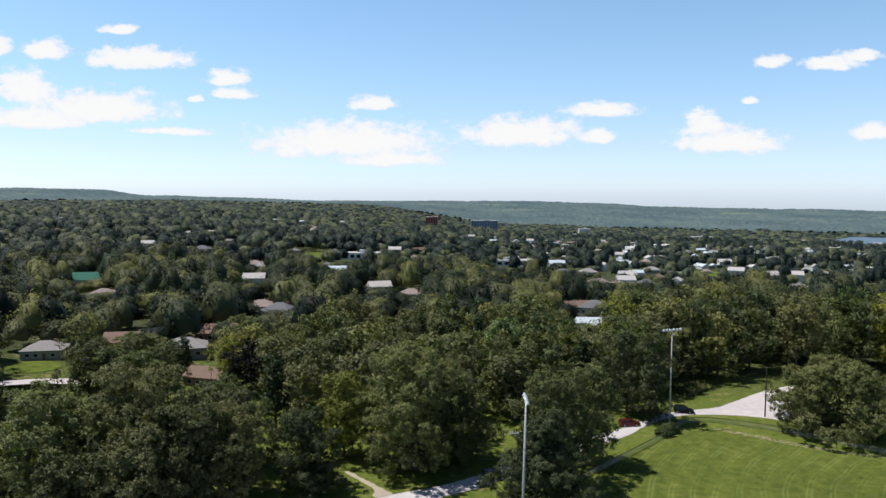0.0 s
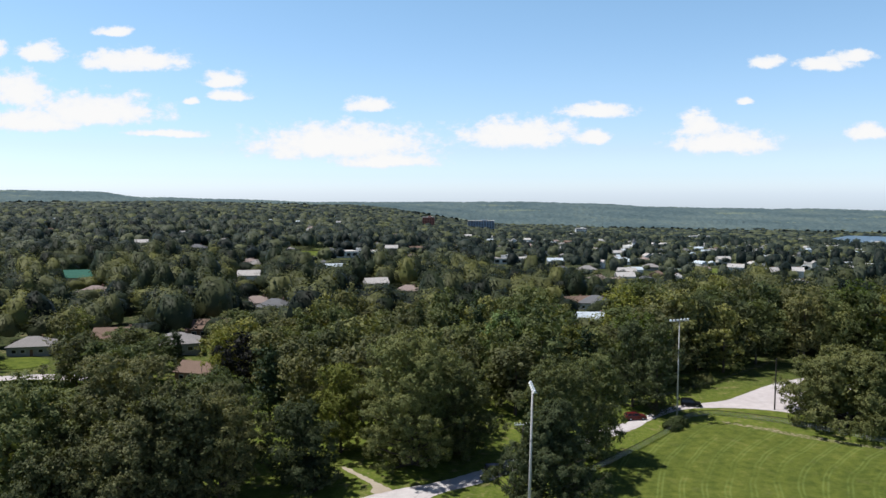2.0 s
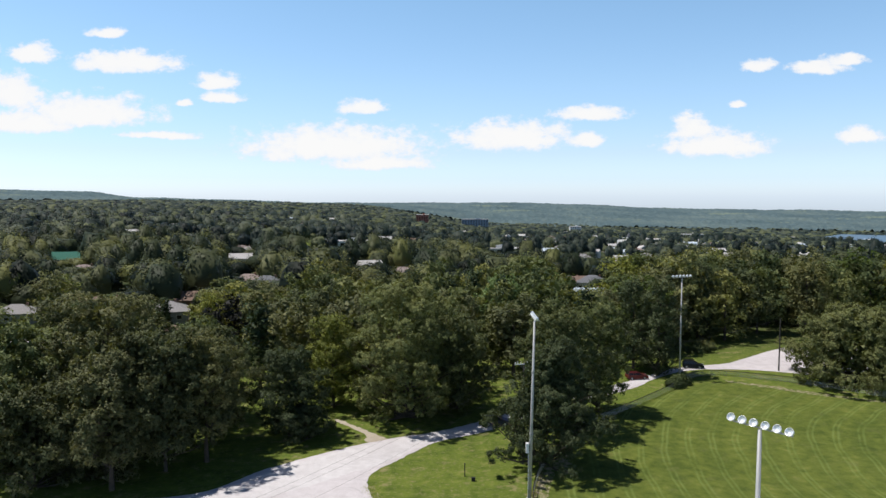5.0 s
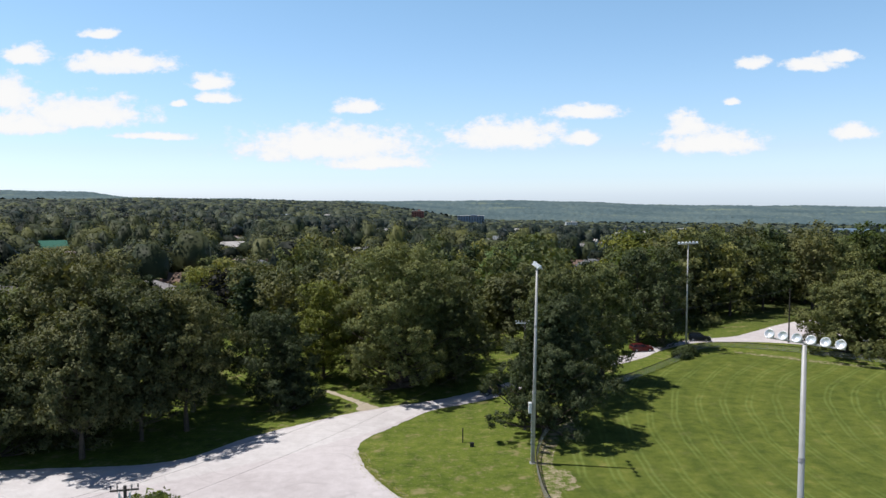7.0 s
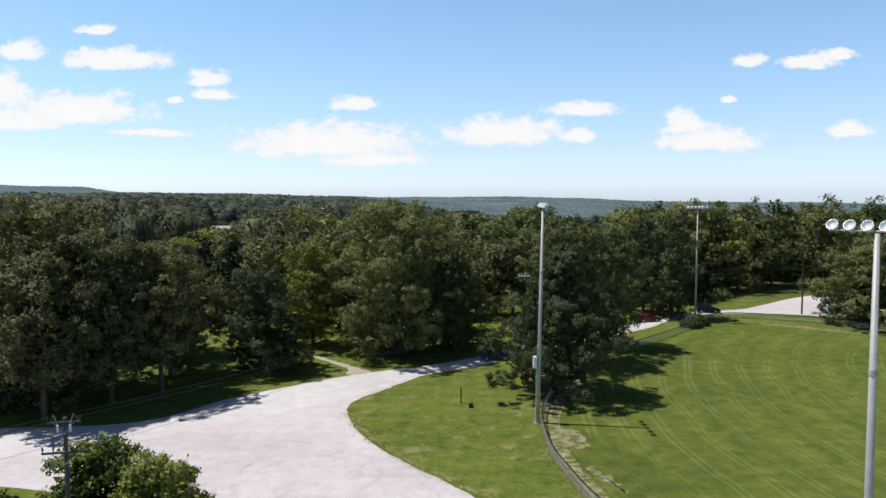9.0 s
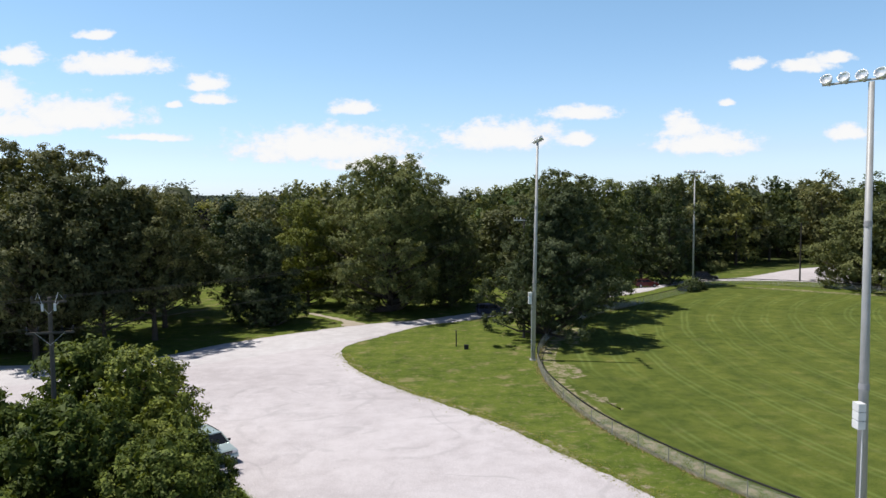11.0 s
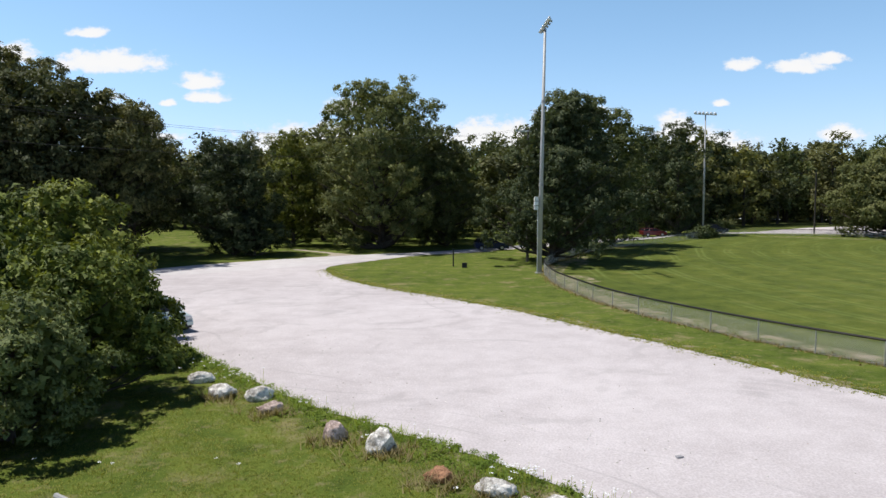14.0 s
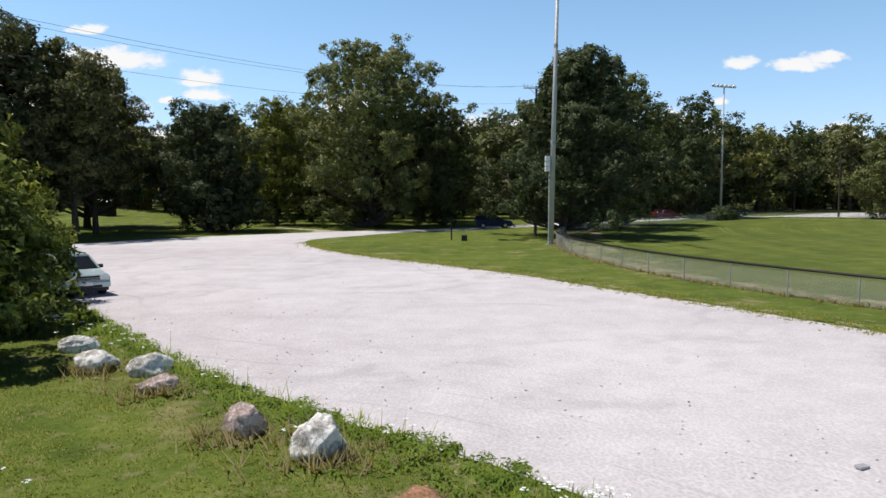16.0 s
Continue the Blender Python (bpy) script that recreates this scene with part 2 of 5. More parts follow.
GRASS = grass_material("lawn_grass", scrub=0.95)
FIELD = grass_material("mown_field_grass", True, 0.15)
WORN = grass_material("worn_thin_grass", False, 0.8, False, 1.0)
THIN = grass_material("thin_edge_grass", False, 0.9, False, 0.55)
LAWN = grass_material("town_lawn_grass", False, 0.1, False)


def gravel_material(name, base, patchy=0.5):
    m, n = material(name)
    at = n.put("ShaderNodeNewGeometry").outputs["Position"]
    big, mid = n.noise(at, 0.05, 4, 0.55), n.noise(at, 0.6, 5, 0.65)
    grit = n.put("ShaderNodeTexVoronoi", {"Vector": at, "Scale": 14.0}).outputs["Distance"]
    stone = n.put("ShaderNodeTexVoronoi", {"Vector": at, "Scale": 4.0}).outputs["Distance"]
    bend = n.vec("MULTIPLY", n.vec("SUBTRACT", n.noise(at, 0.05, 2, 0.5, out=1), (.5, .5, .5)), (34, 34, 0))
    px, py, pz = n.put("ShaderNodeSeparateXYZ", [n.vec("ADD", at, bend)]).outputs
    track = n.math("ABSOLUTE", n.math("SINE", n.math("ADD", n.math("MULTIPLY", px, 0.55), n.math("MULTIPLY", py, 0.9))))
    rut = n.math("MULTIPLY", n.span(track, 0.0, 0.16, 1.0, 0.0), n.span(n.noise(at, 0.12, 3), 0.45, 0.65))
    k = n.math("ADD", n.math("ADD", n.math("MULTIPLY", big, 0.45), n.math("MULTIPLY", mid, 0.4)), n.math("MULTIPLY", grit, 0.22))
    wav = n.vec("ADD", at, n.vec("MULTIPLY", n.vec("SUBTRACT", n.noise(at, 0.3, 3, 0.6, out=1), (.5, .5, .5)), (2.2, 2.2, 0)))
    for cx, cy, r in ((-11, 84, 4.6), (-13.5, 86.5, 5.6), (-4, 80, 9.0), (9, 52, 6.5), (7, 50, 8.6), (2, 66, 11.0), (-2, 70, 14.0)):
        ring = n.vec("LENGTH", n.vec("MULTIPLY", n.vec("SUBTRACT", wav, (cx, cy, 0)), (1, 1, 0)))
        for off in (0.0, 1.6):
            line = n.span(n.math("ABSOLUTE", n.math("SUBTRACT", ring, r + off)), 0.1, 0.35, 1.0, 0.0)
            rut = n.math("MAXIMUM", rut, n.math("MULTIPLY", line, n.span(n.noise(at, 0.22, 4, 0.7), 0.48, 0.62, 0.0, 0.75)))
    lo, hi = (base[0] * 0.82, base[1] * 0.80, base[2] * 0.80), tuple(v * 1.13 for v in base)
    col = n.ramp(k, [(0.40, lo), (0.64, hi)])
    col = n.mix(n.math("MULTIPLY", rut, 0.42), col, tuple(v * 0.62 for v in base))
    pebble = n.math("MULTIPLY", n.span(stone, 0.07, 0.03), n.span(n.noise(at, 0.8, 3, 0.6), 0.58, 0.66))
    col = n.mix(n.math("MULTIPLY", pebble, 0.5), col, tuple(v * 0.45 for v in base))
    h = n.math("ADD", n.math("MULTIPLY", grit, 0.5), n.math("MULTIPLY", mid, 1.0))
    finish(n, col, 0.95, 0, h, 0.5, 0.05, 0.15)
    return m


GRAVEL = gravel_material("pale_limestone_gravel", (.548, .510, .520))
ROADBED = gravel_material("smooth_road_gravel", (.585, .56, .565))
DIRT = gravel_material("bare_dirt", (.40, .35, .28))


# ---- geometry helpers ----
def part(name, bm, mat, parent=None, label=""):
    """One mesh object out of a bmesh, under a thing or a part."""
    me = bpy.data.meshes.new(name)
    bm.to_mesh(me)
    bm.free()
    me.materials.append(mat)
    ob = new(name, me)
    if parent is not None:
        ob.parent = parent
    return tagged(ob, label)


def sheet(name, V, F, mat, parent=None, smooth=False, tone=None, normals=None):
    """One mesh object out of arrays: V n x 3, F m x 3 or m x 4."""
    V, F = np.asarray(V, np.float32), np.asarray(F, np.int32)
    me = bpy.data.meshes.new(name)
    me.vertices.add(len(V))
    me.vertices.foreach_set("co", V.ravel())
    me.loops.add(F.size)
    me.loops.foreach_set("vertex_index", F.ravel())
    me.polygons.add(len(F))
    me.polygons.foreach_set("loop_start", np.arange(0, F.size, F.shape[1], dtype=np.int32))
    me.polygons.foreach_set("use_smooth", np.full(len(F), smooth))
    if tone is not None:
        me.attributes.new("tone", "FLOAT", "POINT").data.foreach_set("value", np.asarray(tone, np.float32))
    me.update(calc_edges=True)
    me.validate()
    if normals is not None:
        me.polygons.foreach_set("use_smooth", np.full(len(F), True))
        me.normals_split_custom_set_from_vertices(np.asarray(normals, np.float32))
    me.materials.append(mat)
    ob = new(name, me)
    if parent is not None:
        ob.parent = parent
    return ob


def thing(name, m, label, category, group="", kind=""):
    e = new(name)
    e.matrix_basis = m
    e.empty_display_size = 0.3
    return tagged(e, label, category, group, kind)


def rod(bm, a, b, r0, r1=None, seg=8, caps=True):
    a, b = Vector(a), Vector(b)
    r1 = r0 if r1 is None else r1
    q = (b - a).to_track_quat("Z", "Y").to_matrix()
    rings = []
    for p, r in ((a, r0), (b, r1)):
        rings.append([bm.verts.new(p + q @ Vector((r * math.cos(t), r * math.sin(t), 0))) for t in (2 * math.pi * i / seg for i in range(seg))])
    for i in range(seg):
        bm.faces.new((rings[0][i], rings[0][(i + 1) % seg], rings[1][(i + 1) % seg], rings[1][i]))
    if caps:
        bm.faces.new(rings[0][::-1])
        bm.faces.new(rings[1])
    return bm


def pipe(bm, pts, r, seg=6):
    """One bent tube through the points."""
    pts = [Vector(p) for p in pts]
    rings = []
    for i, p in enumerate(pts):
        t = pts[min(i + 1, len(pts) - 1)] - pts[max(i - 1, 0)]
        q = t.to_track_quat("Z", "Y").to_matrix()
        rings.append([bm.verts.new(p + q @ Vector((r * math.cos(a), r * math.sin(a), 0))) for a in (2 * math.pi * k / seg for k in range(seg))])
    for a, b in zip(rings[:-1], rings[1:]):
        for k in range(seg):
            bm.faces.new((a[k], a[(k + 1) % seg], b[(k + 1) % seg], b[k]))
    bm.faces.new(rings[0][::-1])
    bm.faces.new(rings[-1])
    return bm


def box(bm, c, s, m=None, bevel=0.0):
    vs = bmesh.ops.create_cube(bm, size=1.0, matrix=(m or Matrix()) @ Matrix.Translation(c) @ Matrix.Diagonal((*s, 1)))["verts"]
    if bevel:
        es = list({e for v in vs for e in v.link_edges})
        bmesh.ops.bevel(bm, geom=es, offset=bevel, segments=2, affect="EDGES", profile=0.6)
    return bm


def B():
    return bmesh.new()


# ---- the land ----
# height over the park, by bearing (rows) and distance (columns)
RING = np.array([0, 140, 240, 500, 1000, 1600, 2200, 3000, 4000, 5200.0])
FAN = np.array([-0.70, -0.47, -0.40, -0.15, 0.10, 0.35, 0.70])
RISE = np.array([[0, 0, 5, 5, 6, 9, 18, 38, 64, 66], [0, 0, 4, 4, 4, 7, 20, 30, 54, 54], [0, 0, 4, 4, 3, 6, 20, 18, 18, 18], [0, 0, 1, -2, -10, -8, 8, 2, -14, -14],
                 [0, 0, 0, -7, -25, -48, -58, -42, -14, -12], [0, 0, 0, -9, -28, -56, -62, -60, -46, -48],
                 [0, 0, 0, -9, -30, -58, -62, -63, -58, -60]], float)


def height(x, y):
    x, y = np.asarray(x, float), np.asarray(y, float)
    d = np.hypot(x, y)
    a = np.clip(np.arctan2(x, np.maximum(y, 1e-3)), FAN[0], FAN[-1])
    i = np.clip(np.searchsorted(FAN, a) - 1, 0, len(FAN) - 2)
    j = np.clip(np.searchsorted(RING, d) - 1, 0, len(RING) - 2)
    u = (a - FAN[i]) / (FAN[i + 1] - FAN[i])
    v = np.clip((d - RING[j]) / (RING[j + 1] - RING[j]), 0, 1)
    u, v = u * u * (3 - 2 * u), v * v * (3 - 2 * v)
    h = (RISE[i, j] * (1 - u) + RISE[i + 1, j] * u) * (1 - v) + (RISE[i, j + 1] * (1 - u) + RISE[i + 1, j + 1] * u) * v
    return np.where(y > 0, h, 0.0)


def ground_at(x, y):
    return float(height(x, y))


def build_ground():
    d = np.concatenate([np.linspace(2, 300, 60), np.geomspace(310, 4960, 70)])
    a = np.linspace(-math.pi, math.pi, 361)[:-1]
    A, D = np.meshgrid(a, d)
    x, y = D * np.sin(A), D * np.cos(A)
    V = np.stack([x, y, height(x, y)], -1).reshape(-1, 3)
    V = np.vstack([V, [[0, 0, 0]]])
    n, m = len(a), len(d)
    i, j = np.meshgrid(np.arange(n), np.arange(m - 1))
    k = (i + 1) % n
    F = np.stack([j * n + i, j * n + k, (j + 1) * n + k, (j + 1) * n + i], -1).reshape(-1, 4)[:, ::-1]
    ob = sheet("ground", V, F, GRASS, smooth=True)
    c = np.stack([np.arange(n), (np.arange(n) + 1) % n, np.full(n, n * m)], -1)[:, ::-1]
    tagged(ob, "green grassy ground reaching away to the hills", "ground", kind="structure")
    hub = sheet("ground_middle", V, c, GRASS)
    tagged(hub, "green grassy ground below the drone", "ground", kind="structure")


build_ground()


def smooth_loop(pts, step, closed=True):
    """Catmull-Rom points along a line of corners."""
    P = [np.array(p, float) for p in pts]
    out, n = [], len(P)
    for i in range(n if closed else n - 1):
        p0, p1, p2, p3 = (P[(i + k) % n] if closed else P[min(max(i + k, 0), n - 1)] for k in (-1, 0, 1, 2))
        c = max(2, int(np.linalg.norm(p2 - p1) / step))
        for t in np.arange(c) / c:
            out.append(0.5 * (2 * p1 + (p2 - p0) * t + (2 * p0 - 5 * p1 + 4 * p2 - p3) * t ** 2 + (3 * p1 - p0 - 3 * p2 + p3) * t ** 3))
    if not closed:
        out.append(P[-1])
    return np.array(out)


def patch(name, pts, mat, z, label, category, ragged=0.25, step=0.5, kind="structure"):
    """A flat piece of ground with a ragged rim, a little above the sheet below."""
    L = smooth_loop(pts, step)
    bm = B()
    vs = []
    for x, y in L:
        k = noise.noise(Vector((x * 0.9, y * 0.9, 3))) + 0.6 * noise.noise(Vector((x * 3.1, y * 3.1, 7)))
        j = noise.noise(Vector((x * 0.9, y * 0.9, 13))) + 0.6 * noise.noise(Vector((x * 3.1, y * 3.1, 17)))
        vs.append(bm.verts.new((x + ragged * k, y + ragged * j, z)))
    f = bm.faces.new(vs)
    if f.normal.z < 0:
        f.normal_flip()
    bm.normal_update()
    if f.normal.z < 0:
        f.normal_flip()
    bmesh.ops.triangulate(bm, faces=[f])
    ob = part(name, bm, mat)
    return tagged(ob, label, category, kind=kind)


LOT = [(-60, 93), (-50, 96.5), (-32, 98.8), (-24, 107.6), (-11.5, 117.9), (-1, 123), (6.2, 128.2), (12.8, 134.3), (24, 144), (37.5, 154), (44, 159.5),
       (51.6, 165.8), (58.7, 168.4), (65.2, 170.7), (71.1, 175.5), (88, 188.5), (112, 196), (120, 176), (108, 160), (92, 157.5), (79, 160.2), (70.4, 163.7), (60.4, 164.9),
       (52.1, 163), (44, 156.2), (38, 149.5), (25, 139), (13, 128.6), (6.2, 122.6), (-1, 118), (-6, 111), (-9.3, 106), (-9.6, 101.5), (-7.2, 94.2), (-2.8, 87.2), (2.2, 81), (5.8, 76.2),
       (9.2, 70.4), (12.7, 64.4), (16.8, 56.8), (20, 51.5), (26, 43), (36, 30), (24, 22), (12, 38), (5.7, 46.4), (2.1, 50.4), (-1, 53.2), (-3.6, 55.7), (-7.4, 60.2),
       (-11.2, 65.5), (-15, 71), (-22, 77), (-36, 82), (-60, 83)]
patch("gravel_lot", LOT, GRAVEL, 0.02, "pale grey crushed limestone parking lot and park road", "gravel lot", 0.22)
patch("park_road", [(-60, 84), (-45, 87), (-32, 91.9), (-24.5, 96.4), (-18, 101), (-13, 105.4), (-9.6, 108.2), (-6.4, 111.8), (-1.4, 118.6), (6, 123.4), (13, 129.4), (25, 139.8), (37.6, 150.2), (43.6, 156.8), (43.6, 158.6), (37.5, 153),
      (24, 143), (12.8, 133.4), (6.2, 127.3), (-1, 122.1), (-11.5, 117.0), (-23.6, 106.8), (-31.6, 98.0), (-50, 95.6), (-60, 92)], ROADBED, 0.027, "smooth pale gravel park road beside the lot", "road", 0.3)
FENCE = [(33, 40), (28, 47), (24.4, 53), (21.4, 58.4), (18, 64), (15, 70.3), (12.7, 77), (11.3, 85.6), (11.1, 91), (11.7, 98.5), (14, 107), (17.5, 114.5), (23, 124.4), (31, 133),
         (38.5, 140.8), (47.6, 151.0), (51.6, 156.8), (58.2, 159.3), (69.5, 154.9), (76.3, 149.9), (84, 143.2), (94, 135), (106, 125)]
FIELD_RIM = FENCE[:15] + [(48.4, 151.6), (56, 153.6), (63, 151.5), (71.3, 147.2), (80, 142), (92, 134), (104, 124)] + [(112, 90), (100, 55), (66, 36)]
patch("playing_field", FIELD_RIM, FIELD, 0.012, "mown green ball field with curved mowing stripes", "grass field", 0.1, 1.0)
patch("dirt_track", [(58.4, 154.4), (64.5, 150.0), (70.6, 145.4), (77.8, 141.2), (85.2, 138.2), (85.6, 139.4), (78.4, 142.6), (71.6, 147.0), (65.2, 151.6), (58.8, 155.4)], WORN, 0.028,
      "worn tan dirt strip inside the far fence", "dirt", 0.3)
for pts in ([(13.0, 90.5), (14.6, 90.2), (15.2, 93.2), (14.8, 95.4), (13.4, 95.2)], [(16.2, 104), (17.6, 106), (18.4, 110), (19.6, 114), (18.4, 115), (16.6, 110)],
            [(13.6, 85.5), (14.4, 83), (16, 79.5), (15.6, 82), (14.4, 85.5)]):
    patch("worn_patch", pts, WORN, 0.023, "bare trodden earth in the grass", "dirt", 0.7, 0.15)


def strip(name, line, a, b, mat, z, label, category, seed):
    """A ragged band of thin ground that runs along a line, from a to b metres beside it."""
    L = smooth_loop(line, 0.3, False)
    t = np.gradient(L, axis=0)
    t /= np.linalg.norm(t, axis=1, keepdims=True)
    side = np.stack([t[:, 1], -t[:, 0]], 1)
    V, F = [], []
    for i, (p, s) in enumerate(zip(L, side)):
        k = noise.noise(Vector((i * 0.11, seed, 0))) + 0.7 * noise.noise(Vector((i * 0.4, seed, 5)))
        j = noise.noise(Vector((i * 0.13, seed, 9))) + 0.7 * noise.noise(Vector((i * 0.5, seed, 15)))
        V += [(*(p + s * (a + 0.3 * k)), z), (*(p + s * (max(a + 0.2, b + 0.45 * j))), z)]
        if i:
            F.append((2 * i - 2, 2 * i - 1, 2 * i + 1, 2 * i))
    F = np.array(F)
    A, Bq, D = (np.array(V)[F[0][q]] for q in (0, 1, 3))
    if np.cross(Bq - A, D - A)[2] < 0:
        F = F[:, ::-1]
    tagged(sheet(name, V, F, mat), label, category, kind="structure")


strip("worn_strip", FENCE[2:12], 0.1, 1.9, WORN, 0.018, "thin worn grass and tan earth along the fence", "dirt", 3)
strip("edge_grass", [(-9.6, 101.5), (-7.2, 94.2), (-2.8, 87.2), (2.2, 81), (5.8, 76.2), (9.2, 70.4), (12.7, 64.4), (16.8, 56.8), (20, 51.5), (26, 43)], -0.9, -0.12, THIN, 0.010, "thin patchy grass mixed with gravel at the lot's edge", "grass", 7)
strip("edge_grass", [(8.5, 43.6), (5.7, 46.4), (2.1, 50.4), (-1, 53.2), (-3.6, 55.7), (-7.4, 60.2), (-10.8, 65)], -0.8, -0.12, THIN, 0.010, "thin patchy grass mixed with gravel at the lot's edge", "grass", 11)
patch("foot_path", [(-8.6, 119.4), (-10.6, 122.0), (-14, 125.6), (-17.4, 129.2), (-18.0, 128.6), (-14.7, 124.9), (-12.0, 121.4), (-11.6, 118.4)], DIRT, 0.024, "pale dirt footpath through the grass", "path", 0.35, 0.4)
patch("side_street", [(-150, 160), (-120, 166), (-100, 172), (-84, 171), (-84, 175), (-100, 177), (-120, 171), (-150, 165)], GRAVEL, 4.2, "pale grey street between houses", "street", 0.15)


# ---- trees ----
def leaf_quads(C, N, L, W, rng):
    """A pointed leaf at each place C, facing N, of lengths L and widths W."""
    n = len(C)
    N = N / np.linalg.norm(N, axis=1, keepdims=True)
    t = rng.normal(size=(n, 3))
    t[:, 2] -= 0.5
    T = np.cross(N, t)
    T /= np.linalg.norm(T, axis=1, keepdims=True) + 1e-9
    S = np.cross(N, T)
    L, W = L[:, None], W[:, None]
    V = np.stack([C + S * W * 0.5 - T * L * 0.4, C + T * L * 0.6 - N * L * 0.1, C - S * W * 0.5 - T * L * 0.4], 1).reshape(-1, 3)
    F = np.arange(n * 3).reshape(-1, 3)[:, ::-1]
    return V, F, np.repeat(N, 3, 0)


def crown_lobes(rng, H, R, base, n, kind):
    """Billows of a crown: rows of x, y, z, rx, ry, rz."""
    out = []
    for i in range(n):
        t = (i + 0.5) / n
        if kind == "cone":
            e = R * (1.0 - 0.80 * t) * (0.55 + 0.45 * min(1, t * 6))
        elif kind == "spread":
            e = R * math.sqrt(max(0.02, 1 - (t * 0.95) ** 2))
        else:
            e = R * math.sin(math.pi * (0.16 + 0.74 * t)) ** 0.75
        ang = i * 2.39996 + rng.uniform(-0.5, 0.5)
        r = R * rng.uniform(0.22, 0.38) * (0.8 if kind == "cone" else 1) * min(1.15, (26 / n) ** 0.42) if n > 2 else R * 0.62
        if i % 3 == 2:
            r *= 0.62
        rr = max(0, e - r * 0.7) * rng.uniform(0.5, 1.28)
        rz = r * rng.uniform(0.55, 0.9)
        z = base + rz * 0.5 + (H - base - rz * 1.5) * min(1, max(0, t + rng.normal() * 0.04))
        out.append((rr * math.cos(ang), rr * math.sin(ang), z, r, r * rng.uniform(0.8, 1.15), rz))
    return np.array(out)


def crown_leaves(rng, lobes, leaf_len, cover, clump=0.5):
    """Leaves in tufts at the branch ends over every billow, thick on the upper and outer side, with gaps between the tufts."""
    C, N, O = [], [], []
    mid = np.array([0, 0, np.mean(lobes[:, 2])])
    per = max(3, int(2.4 * math.pi * clump ** 2 * cover / (0.3 * leaf_len ** 2)))
    for k, lb in enumerate(lobes):
        c, r = lb[:3], lb[3:]
        area = 4 * math.pi * (r[0] * r[1] + r[0] * r[2] + r[1] * r[2]) / 3
        n = max(4, int(area * 0.60 / (math.pi * clump ** 2)) + 1)
        d = rng.normal(size=(n, 3))
        d /= np.linalg.norm(d, axis=1, keepdims=True)
        d = d[(d[:, 2] > -0.5) | (rng.random(n) < 0.35)]
        p = c + d * r * rng.uniform(0.72, 1.12, (len(d), 1))
        keep = np.ones(len(p), bool)
        for j, other in enumerate(lobes):
            if j != k:
                keep &= (((p - other[:3]) / other[3:]) ** 2).sum(1) > 0.5
        p, d = p[keep], d[keep]
        if not len(p):
            continue
        size = clump * rng.uniform(0.55, 1.35, len(p))
        out = p - mid
        out /= np.linalg.norm(out, axis=1, keepdims=True) + 1e-6
        lead = np.repeat(d * 0.6 + out * 0.25 + np.array([0, 0, 0.38]), per, 0)
        e = rng.normal(size=(len(p) * per, 3)) * 0.62 + lead
        e /= np.linalg.norm(e, axis=1, keepdims=True) + 1e-6
        w = np.repeat(size, per)[:, None]
        q = np.repeat(p, per, 0) + e * w * np.array([1.0, 1.0, 0.62]) * rng.uniform(0.55, 1.1, (len(e), 1)) + rng.normal(size=e.shape) * leaf_len * 0.55
        C.append(q)
        N.append(e * 0.75 + np.array([0, 0, 0.25]) + rng.normal(size=q.shape) * 0.42)
        O.append(e * 0.72 + lead * 0.35 + rng.normal(size=q.shape) * 0.20)
    C, N, O = np.vstack(C), np.vstack(N), np.vstack(O)
    s = leaf_len * rng.uniform(0.65, 1.3, len(C))
    V, F, _ = leaf_quads(C, N, s, s * rng.uniform(0.5, 0.75, len(C)), rng)
    O /= np.linalg.norm(O, axis=1, keepdims=True)
    return V, F, np.repeat(O, 3, 0)


def trunk_mesh(rng, H, base, lobes, r, bare=0):
    bm = B()
    pts = [Vector((0, 0, -0.3))]
    top = base + (H - base) * 0.72
    for i in range(1, 6):
        z = top * i / 5
        pts.append(Vector((rng.normal() * 0.10 * i * 0.5, rng.normal() * 0.10 * i * 0.5, z)))
    rad = [r * (1.35 if i == 0 else 1 - 0.8 * i / 5) for i in range(6)]
    for i in range(5):
        rod(bm, pts[i], pts[i + 1], rad[i], rad[i + 1], 8, i == 0)
    for lb in lobes:
        z = max(base * 0.6, min(top * 0.95, lb[2] - 0.35 * math.hypot(lb[0], lb[1]) - 0.6))
        k = min(4, int(z / top * 5))
        f = z / top * 5 - k
        a = pts[k].lerp(pts[k + 1], f)
        b = Vector(lb[:3])
        m = a.lerp(b, 0.55) + Vector((0, 0, -0.06 * (b - a).length))
        r0 = max(0.05, (rad[k] * (1 - f) + rad[k + 1] * f) * 0.45)
        rod(bm, a, m, r0, r0 * 0.6, 5, False)
        rod(bm, m, b, r0 * 0.6, r0 * 0.2, 5, False)
    for _ in range(bare):
        a = pts[5] + Vector((rng.normal() * 1.2, rng.normal() * 1.2, 0))
        for _ in range(3):
            b = a + Vector((rng.normal() * 0.7, rng.normal() * 0.7, rng.uniform(1.0, 2.2)))
            rod(bm, a, b, 0.07, 0.03, 4, False)
            a = b
    return bm


